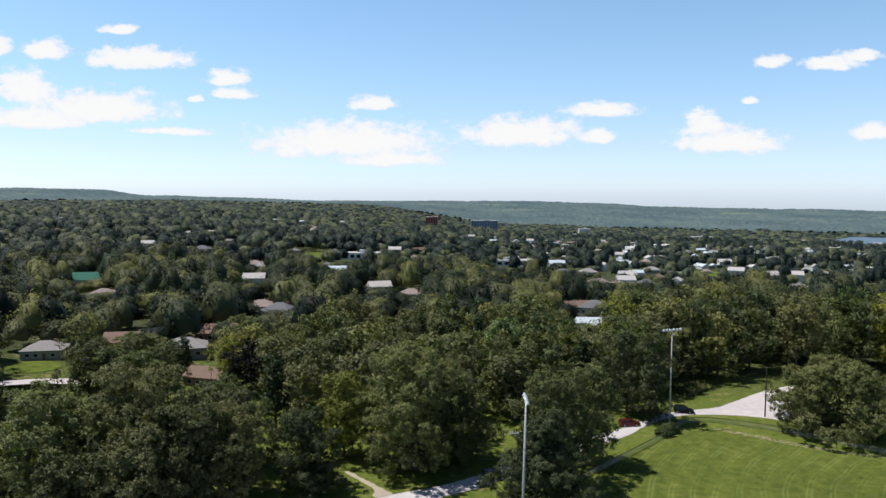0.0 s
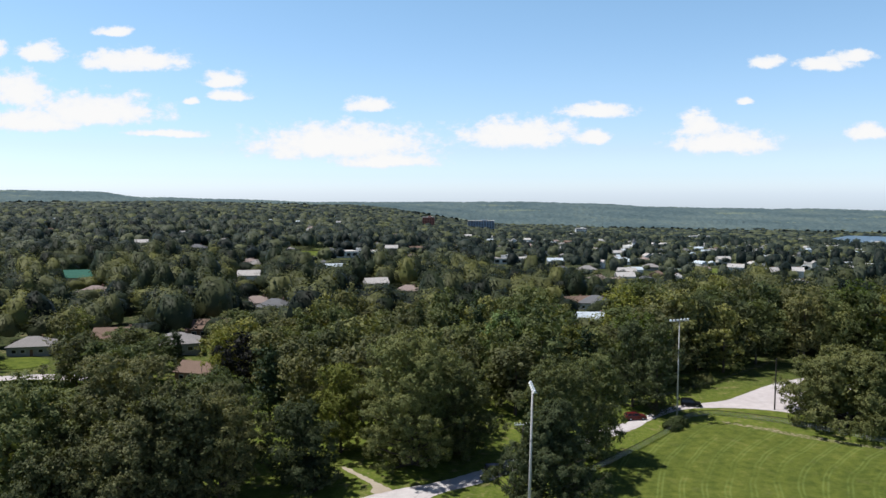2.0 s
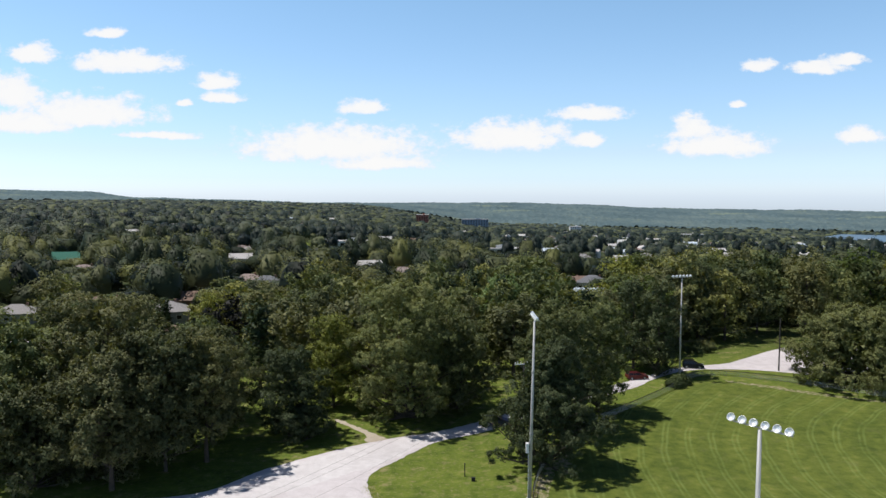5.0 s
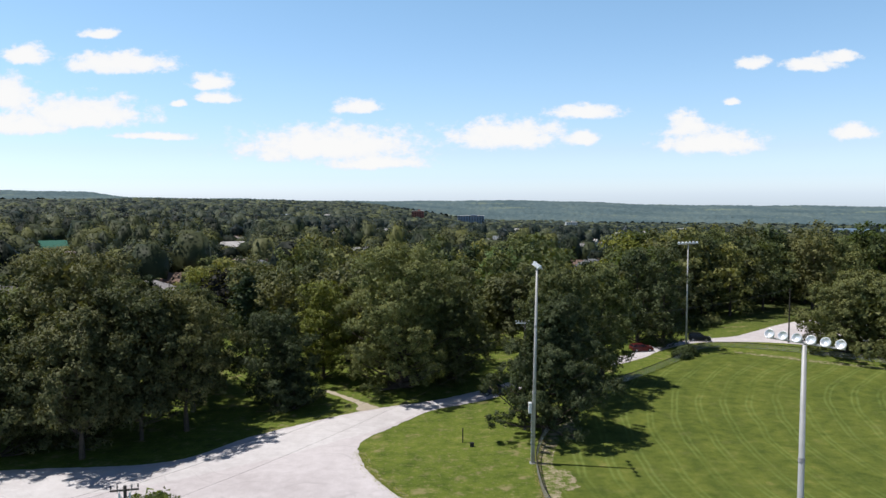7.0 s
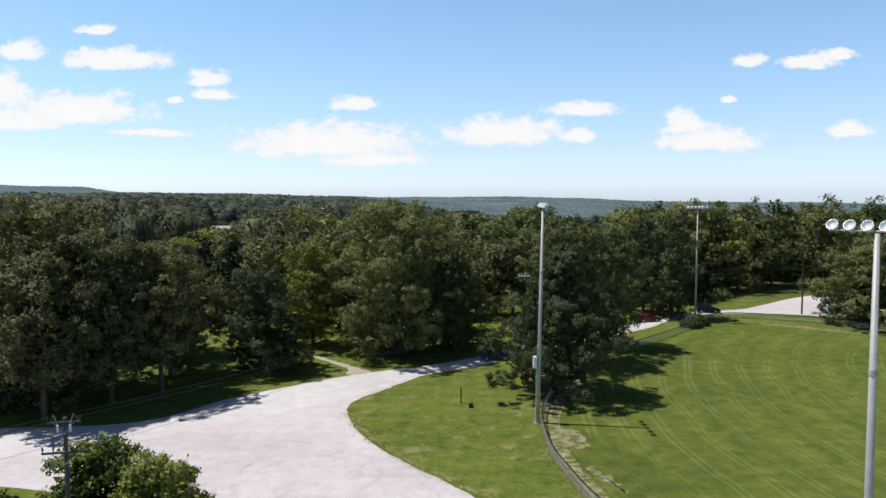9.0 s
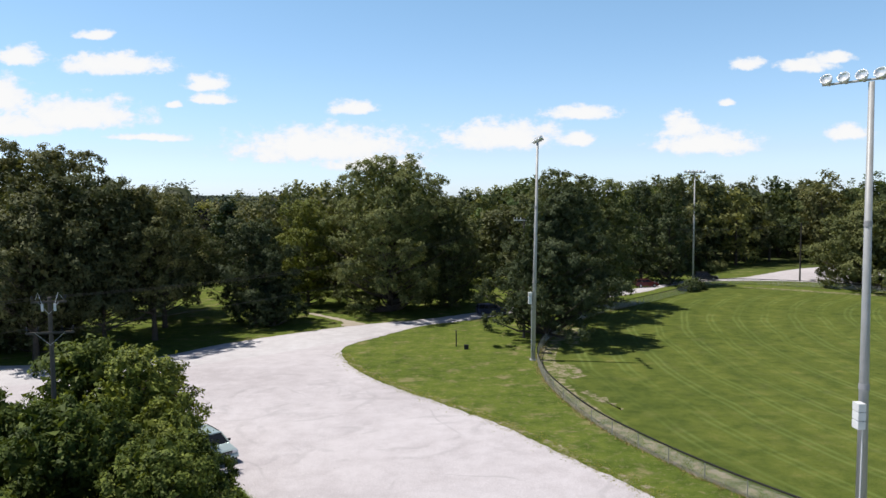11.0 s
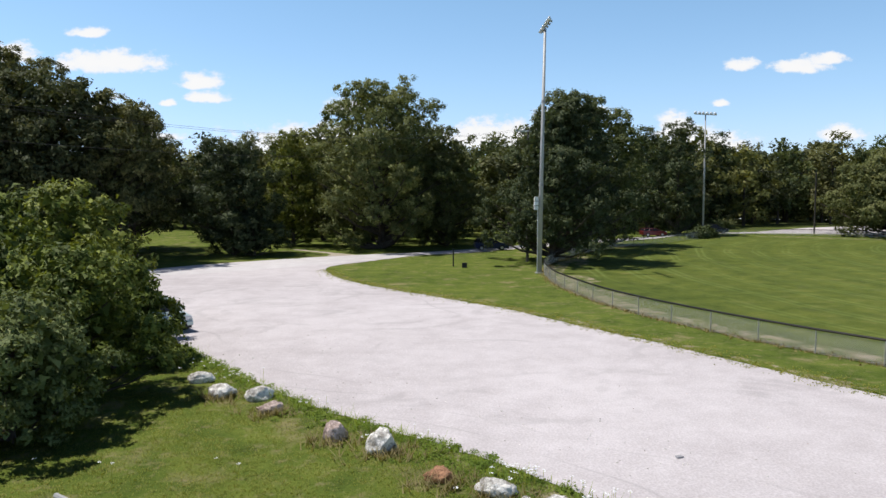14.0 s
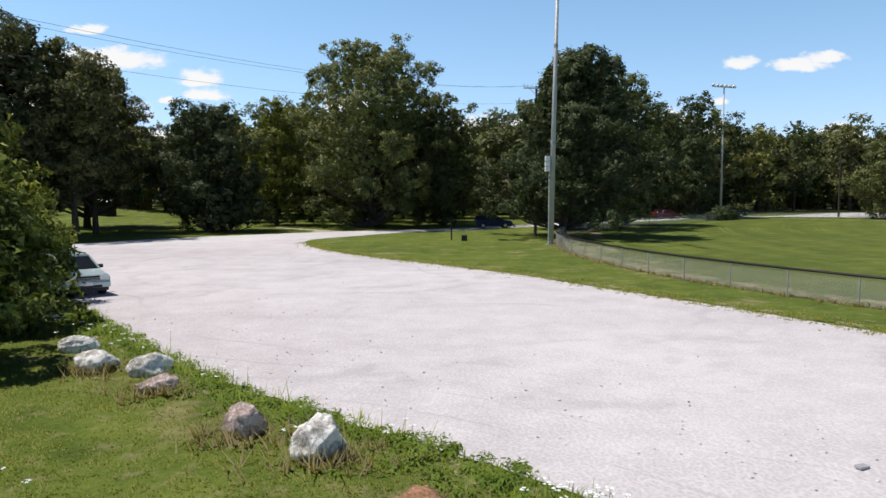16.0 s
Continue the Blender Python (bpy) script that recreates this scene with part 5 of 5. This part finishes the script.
def car(x, y, turn, paintwork, label, L=4.45, W=1.80, H=1.72, z=0.02):
    """A boxy SUV; its nose points to -y before the turn."""
    e = thing("car", pose(x, y, z, 0, 0, turn), label, "car")
    side = [(-L / 2, 0.42), (-L / 2, 0.74), (-L / 2 + 0.14, 0.88), (-L / 2 + 1.25, 1.06), (L / 2 - 0.12, 1.12), (L / 2, 0.95), (L / 2, 0.40), (L / 2 - 0.3, 0.26), (-L / 2 + 0.3, 0.26)]
    bm = B()
    for s in (-1, 1):
        for py, pz in side:
            bm.verts.new((s * (W / 2 - (0.06 if pz > 0.9 else 0.0)), py, pz))
    bm.verts.ensure_lookup_table()
    k = len(side)
    for i in range(k):
        j = (i + 1) % k
        bm.faces.new((bm.verts[i], bm.verts[j], bm.verts[k + j], bm.verts[k + i]))
    bm.faces.new([bm.verts[i] for i in range(k)][::-1])
    bm.faces.new([bm.verts[k + i] for i in range(k)])
    bmesh.ops.recalc_face_normals(bm, faces=bm.faces[:])
    bmesh.ops.bevel(bm, geom=bm.edges[:], offset=0.05, segments=2, affect="EDGES")
    part("body", bm, paintwork, e)

    def cabin(inset, z0, z1, y0, y1, y2, y3):
        bm = B()
        w0, w1 = W / 2 - 0.07 + inset, W / 2 - 0.24 + inset
        lo = [bm.verts.new(p) for p in ((-w0, y0, z0), (w0, y0, z0), (w0, y3, z0), (-w0, y3, z0))]
        hi = [bm.verts.new(p) for p in ((-w1, y1, z1), (w1, y1, z1), (w1, y2, z1), (-w1, y2, z1))]
        bm.faces.new(lo[::-1]), bm.faces.new(hi)
        for i in range(4):
            bm.faces.new((lo[i], lo[(i + 1) % 4], hi[(i + 1) % 4], hi[i]))
        return bm

    y0, y1, y2, y3 = -L / 2 + 1.15, -L / 2 + 1.98, L / 2 - 0.35, L / 2 - 0.10
    part("window_glass", cabin(0, 1.04, H - 0.08, y0, y1, y2, y3), GLASS, e)
    part("roof", box(B(), (0, (y1 + y2) / 2, H - 0.05), (2 * (W / 2 - 0.24), y2 - y1 + 0.06, 0.09), None, 0.03), paintwork, e)
    for s in (-1, 1):
        for a, b in ((y0, y1), (y0 + 1.45, y1 + 0.95), (y3 - 0.95, y2 - 0.95), (y3, y2)):
            part("pillar", rod(B(), (s * (W / 2 - 0.075), a, 1.05), (s * (W / 2 - 0.235), b, H - 0.06), 0.045, 0.04, 6), paintwork, e)
    for s in (-1, 1):
        part("roof_rail", rod(B(), (s * (W / 2 - 0.3), y1 + 0.2, H + 0.03), (s * (W / 2 - 0.3), y2 - 0.1, H + 0.03), 0.025, seg=6), BLACK, e)
        part("mirror", box(B(), (s * (W / 2 + 0.08), y0 + 0.35, 1.12), (0.2, 0.12, 0.16), None, 0.03), BLACK, e)
        part("headlight", box(B(), (s * (W / 2 - 0.27), -L / 2 - 0.01, 0.80), (0.36, 0.1, 0.2), None, 0.03), HEADLIGHT, e)
        for py in (-L / 2 + 0.85, L / 2 - 0.85):
            wheel = part("wheel", rod(B(), (s * (W / 2 - 0.22), py, 0.34), (s * (W / 2 + 0.01), py, 0.34), 0.34, seg=20), TYRE, e)
            part("rim", rod(B(), (s * (W / 2 - 0.05), py, 0.34), (s * (W / 2 + 0.025), py, 0.34), 0.21, seg=14), STEEL, wheel)
    part("grille", box(B(), (0, -L / 2 - 0.015, 0.77), (0.95, 0.08, 0.19), None, 0.02), BLACK, e)
    for z in (0.72, 0.78):
        part("grille_bar", box(B(), (0, -L / 2 - 0.055, z), (0.93, 0.03, 0.022)), STEEL, e)
    part("bumper", box(B(), (0, -L / 2 - 0.03, 0.50), (W - 0.06, 0.18, 0.26), None, 0.06), paintwork, e)
    part("air_intake", box(B(), (0, -L / 2 - 0.11, 0.44), (1.05, 0.04, 0.11), None, 0.02), BLACK, e)
    part("skirt", box(B(), (0, -L / 2 + 0.05, 0.30), (W - 0.2, 0.2, 0.14), None, 0.03), BLACK, e)
    part("number_plate", box(B(), (0, -L / 2 - 0.12, 0.55), (0.32, 0.02, 0.15)), WHITE, e, "blank pale number plate")
    return e


car(-14.3, 70.5, 42, paint("pale_green_silver_paint", (.44, .53, .53), 0.3), "pale silver-green SUV parked nose out by the bushes", H=1.62)
car(55.6, 166.2, 78, paint("black_paint", (.015, .016, .02)), "black SUV parked on the park road", H=1.7)
# the trees' shade is painted into this car's red
car(40.5, 156.5, 100, paint("shade_darkened_red", (.11, .012, .014), 0.1), "red car parked under the trees, its red darkened for their shade", H=1.5)
car(9.0, 126.6, 95, paint("dark_blue_paint", (.02, .03, .09)), "dark blue car parked on the shaded road", H=1.6)


# ---- small things ----
e = thing("sign_post", pose(3.2, 104.8, 0), "slim black post standing in the mown grass", "post")
part("post", box(B(), (0, 0, 0.85), (0.14, 0.14, 1.9), None, 0.02), BLACK, e)
part("cap", box(B(), (0, 0, 1.82), (0.2, 0.2, 0.08), None, 0.02), BLACK, e)
e = thing("utility_box", pose(4.3, 103.3, 0), "small dark utility box in the grass beside a post", "box")
part("body", box(B(), (0, 0, 0.22), (0.5, 0.4, 0.5), None, 0.03), BLACK, e)
part("lid", box(B(), (0, 0, 0.48), (0.54, 0.44, 0.05), None, 0.01), BLACK, e)
e = thing("garden_shed", pose(-53.5, 160, ground_at(-53.5, 160), 0, 0, -12), "small dark garden shed with a pale metal roof", "shed")
part("wall", box(B(), (0, 0, 1.1), (3.2, 2.6, 2.4), None, 0.03), DARKWOOD, e)
bm = B()
for z in (2.25, 2.33):
    for y in (-1.6, 1.6):
        for x in (-1.9, 1.9):
            bm.verts.new((x, y, z + (0.7 if y > 0 else 0)))
bm.verts.ensure_lookup_table()
for f in ((0, 2, 3, 1), (4, 5, 7, 6), (0, 1, 5, 4), (2, 6, 7, 3), (0, 4, 6, 2), (1, 3, 7, 5)):
    bm.faces.new([bm.verts[i] for i in f])
part("roof", bm, WHITE, e)
part("door", box(B(), (0.3, -1.33, 0.95), (0.9, 0.06, 1.9), None, 0.01), DARKWOOD, e)
bm = box(B(), (0, 0, 0), (0.22, 0.12, 0.05), None, 0.015)
o = part("litter", bm, CONCRETE)
o.matrix_basis = pose(7.7, 50.2, 0.05, 6, 4, 25)
tagged(o, "crushed grey litter lying on the gravel", "litter")


# ---- thicket beside the lot, shrubs ----
def shrub(x, y, H, R, seed, mat, label, leaf_len=0.30, cover=0.66, n=34):
    make_tree("shrub", x, y, H, R, 0.15, n, "spread", mat, seed, label, "shrub", leaf_len, cover, 0.10, seed * 40, "thicket beside the lot", clump=1.9 * leaf_len)


TH = "dense leafy green shrub in the thicket beside the lot"
for i, (x, y, H, R) in enumerate([(-12.8, 61.8, 4.6, 2.8), (-12.4, 57.0, 6.0, 3.3), (-12.0, 52.4, 4.6, 3.0), (-17.6, 67.5, 8.0, 3.8), (-18.5, 60, 7.2, 4.2), (-18.5, 52, 5.6, 4.0),
                                  (-23, 71.5, 7.6, 4.2), (-24, 62.5, 6.4, 4.4), (-25, 54.5, 6.4, 4.4), (-30, 68, 5.5, 4.6), (-31, 58, 6.0, 4.6), (-37, 63, 5.5, 4.6), (-20.5, 46, 5, 3.6), (-27, 47, 5, 4.2),
                                  (-18.6, 73.0, 5.2, 2.6), (-14.6, 47.6, 4.4, 2.8), (-15.2, 64.5, 5.2, 2.4)]):
    shrub(x, y, H, R, 200 + i, LEAF_GREY if i in (2, 12, 15) else LEAF_SHRUB, TH if i not in (2, 12, 15) else "fine-leaved grey-green bush at the thicket's edge", (0.15 if i in (2, 15) else 0.20) if x > -14.5 else 0.26 if x > -20 else 0.36)
for x, y, H, R, s in ((46.6, 150.6, 1.5, 1.5, 301), (48.2, 152.6, 1.7, 1.5, 302), (62, 182, 2.0, 2.6, 303), (66, 187, 1.8, 2.8, 304), (57, 186, 2.6, 2.6, 305)):
    shrub(x, y, H, R, s, LEAF_OLIVE, "low green shrub at the field's corner", 0.34, 0.7, 16)


# ---- grass, weeds and loose stones near the lot ----
def blades(name, spots, tall, mat, seed, label, per=5, wide=0.02):
    """Tufts of upright blades at the given spots, in one sheet."""
    rng = np.random.default_rng(seed)
    P = np.repeat(np.asarray(spots, float), per, 0)
    n = len(P)
    a, lean = rng.uniform(0, 6.2832, n), rng.uniform(0.3, 1.6, n)
    h = tall * rng.uniform(0.5, 1.3, n)
    P = P + np.stack([rng.normal(size=n) * 0.07, rng.normal(size=n) * 0.07, np.zeros(n)], 1)
    side = np.stack([-np.sin(a), np.cos(a), np.zeros(n)], 1) * (wide * rng.uniform(0.7, 1.6, n))[:, None]
    tip = P + np.stack([np.cos(a) * lean * h, np.sin(a) * lean * h, h], 1)
    flip = (np.cross(2 * side, tip - P)[:, 2] < 0)[:, None]
    side = np.where(flip, -side, side)
    V = np.stack([P - side, P + side, tip], 1).reshape(-1, 3)
    ob = sheet(name, V, np.arange(3 * n).reshape(-1, 3), mat, normals=np.repeat(np.stack([np.cos(a) * 0.25, np.sin(a) * 0.25, np.full(n, 0.95)], 1), 3, 0))
    return tagged(ob, label, "grass", kind="stuff")


BLADE = leaf("grass_blades", (.120, .158, .027), (.180, .220, .042), (.310, .300, .100), 0.4, patch=0.8)
WEED = leaf("weed_leaves", (.150, .210, .036), (.250, .320, .056), (.400, .430, .110), 0.4, patch=1.5)
STRAW = leaf("dry_grass", (.20, .155, .075), (.30, .235, .12), (.42, .34, .19), 0.3, patch=0.8)
RIM = smooth_loop([(8.5, 43.6), (5.7, 46.4), (2.1, 50.4), (-1, 53.2), (-3.6, 55.7), (-7.4, 60.2), (-10.8, 65)], 0.3, False)


def lot_side(x, y):
    """True on the grass between the thicket and the gravel."""
    return y < np.interp(x, RIM[::-1, 0], RIM[::-1, 1]) - 0.1


rng = np.random.default_rng(9)
spots = []
while len(spots) < 13000:
    x, y = rng.uniform(-13, 8.5), rng.uniform(43, 63)
    if lot_side(x, y) and noise.noise(Vector((x * 0.5, y * 0.5, 0))) > rng.uniform(-0.9, 0.35):
        spots.append((x, y, 0.0))
blades("grass", spots, 0.045, BLADE, 1, "short mixed green grass beside the lot", 6, 0.010)
edge = []
for x, y in RIM[rng.integers(0, len(RIM), 1500)]:
    edge.append((x - abs(rng.normal()) * 0.6 + 0.2, y - abs(rng.normal()) * 0.6 + 0.2, 0.0))
blades("weeds", edge[:700], 0.16, WEED, 2, "taller weeds along the gravel's edge", 5, 0.014)
flower_rng = np.random.default_rng(40)
heads = []
for cx, cy, n, r in ((3.1, 48.6, 26, 0.35), (4.6, 47.2, 14, 0.4), (-9.4, 60.6, 14, 0.8), (-7.0, 58.6, 10, 0.6), (-3.2, 54.6, 8, 0.5), (0.4, 51.6, 6, 0.4), (2.0, 46.6, 8, 1.2), (-5.0, 50.0, 6, 2.0)):
    for _ in range(n):
        heads.append((cx + flower_rng.normal() * r, cy + flower_rng.normal() * r * 0.6, flower_rng.uniform(0.22, 0.55)))
stems = B()
for x, y, h in heads:
    rod(stems, (x - 0.02, y, 0), (x, y, h), 0.006, 0.004, 4, False)
tagged(part("flower_stems", stems, WEED), "thin green stems of wild flowers in the verge", "flowers", kind="stuff")
hV, hF = [], []
for x, y, h in heads:
    for _ in range(5):
        a, r, q = flower_rng.uniform(0, 6.28), flower_rng.uniform(0.015, 0.035), len(hV)
        ox, oy = x + 0.045 * math.cos(a), y + 0.045 * math.sin(a)
        hV += [(ox, oy, h + 0.015)] + [(ox + r * math.cos(b), oy + r * math.sin(b), h) for b in (0, 1.57, 3.14, 4.71)]
        hF += [(q, q + 1, q + 2), (q, q + 2, q + 3), (q, q + 3, q + 4), (q, q + 4, q + 1)]
tagged(sheet("flower_heads", hV, hF, WHITE), "small white umbels of wild carrot in the verge", "flowers", kind="stuff")
stalk = [(x - abs(flower_rng.normal()) * 0.3, y - abs(flower_rng.normal()) * 0.3, 0.0) for x, y in RIM[flower_rng.integers(0, len(RIM), 110)]]
blades("tall_stalks", stalk, 0.42, WEED, 12, "tall thin grass stalks along the gravel's edge", 4, 0.012)
tuft_rng = np.random.default_rng(21)
C, N, O = [], [], []
for x, y, _ in edge[700:980]:
    r, k = tuft_rng.uniform(0.12, 0.36), int(tuft_rng.integers(40, 80))
    d = tuft_rng.normal(size=(k, 3))
    d[:, 2] = np.abs(d[:, 2])
    d /= np.linalg.norm(d, axis=1, keepdims=True)
    C.append(np.array([x, y, 0.01]) + d * r * np.array([1, 1, 0.7]) * tuft_rng.uniform(0.5, 1.1, (k, 1)))
    N.append(d + tuft_rng.normal(size=(k, 3)) * 0.4 + np.array([0, 0, 0.5]))
C, N = np.vstack(C), np.vstack(N)
s = tuft_rng.uniform(0.05, 0.11, len(C))
V, F, O = leaf_quads(C, N, s, s * 0.55, tuft_rng)
tagged(sheet("weed_clumps", V, F, WEED, normals=O * 0.4 + np.array([0, 0, 0.8])), "leafy green weed clumps along the gravel's edge", "weeds", kind="stuff")
dry = [(bx + rng.normal() * 0.55, by - 0.3 + rng.normal() * 0.35, 0.0) for bx, by in ((-2.0, 52.1), (-0.55, 51.0), (1.1, 48.9), (2.5, 47.9), (3.75, 46.75), (-6.8, 56.8), (-4.6, 54.9)) for _ in range(45)]
blades("dry_grass", dry, 0.30, STRAW, 3, "dry straw-coloured grass round the boulders", 6, 0.014)
SIDE = smooth_loop([(-9.6, 101.5), (-7.2, 94.2), (-2.8, 87.2), (2.2, 81), (5.8, 76.2), (9.2, 70.4), (12.7, 64.4), (16.8, 56.8), (20, 51.5)], 0.3, False)
verge = []
for x, y in SIDE[rng.integers(0, len(SIDE), 2600)]:
    verge.append((x + rng.normal() * 0.5 + 0.25, y + rng.normal() * 0.5 + 0.2, 0.02))
blades("verge_grass", verge, 0.05, BLADE, 4, "ragged short grass at the gravel's edge", 4, 0.025)
foot = []
for x, y in smooth_loop(FENCE[2:14], 0.25, False):
    for _ in range(3):
        foot.append((x + rng.normal() * 0.22, y + rng.normal() * 0.22, 0.01))
blades("fence_grass", foot, 0.20, STRAW, 5, "uncut dry grass along the fence's foot", 4, 0.02)


def pebbles(spots, r, mat, seed, label):
    rng = np.random.default_rng(seed)
    bV, bF = ball(1)
    Vs, Fs, k = [], [], 0
    for x, y in spots:
        s = r * rng.uniform(0.4, 1.5)
        Vs.append(bV * s * rng.uniform(0.6, 1.2, (12, 1)) * np.array([1, 0.8, 0.6]) + np.array([x, y, 0.02 + s * 0.3]))
        Fs.append(bF + k)
        k += 12
    return tagged(sheet("pebbles", np.vstack(Vs), np.vstack(Fs), mat), label, "stones", kind="stuff")


pb = [(p[0] + abs(rng.normal()) * 3.5, p[1] + abs(rng.normal()) * 3.0) for p in RIM[rng.integers(0, len(RIM), 260)]]
pebbles(pb, 0.026, LIME, 6, "loose pale stones scattered on the gravel")
pb = [(rng.uniform(-8, 16), rng.uniform(50, 80)) for _ in range(60)]
pebbles([p for p in pb if p[1] > 56 - 0.9 * p[0] and p[0] < 20 - (p[1] - 51) * 0.6], 0.022, PINK, 7, "small darker stones lying on the gravel")
# weeds placed to fit the camera's view, screening the second lot
far_edge = []
for x, y in smooth_loop([(51.6, 156.6), (58.2, 159.1), (69.5, 154.7), (76.3, 149.7), (84, 143), (94, 134.8), (106, 124.8)], 0.2, False):
    for _ in range(3):
        far_edge.append((x + rng.normal() * 0.25, y + 0.5 + abs(rng.normal()) * 0.8, 0.0))
blades("tall_weeds", far_edge, 0.22, WEED, 8, "weeds behind the far fence, placed to screen the second lot", 5, 0.07)
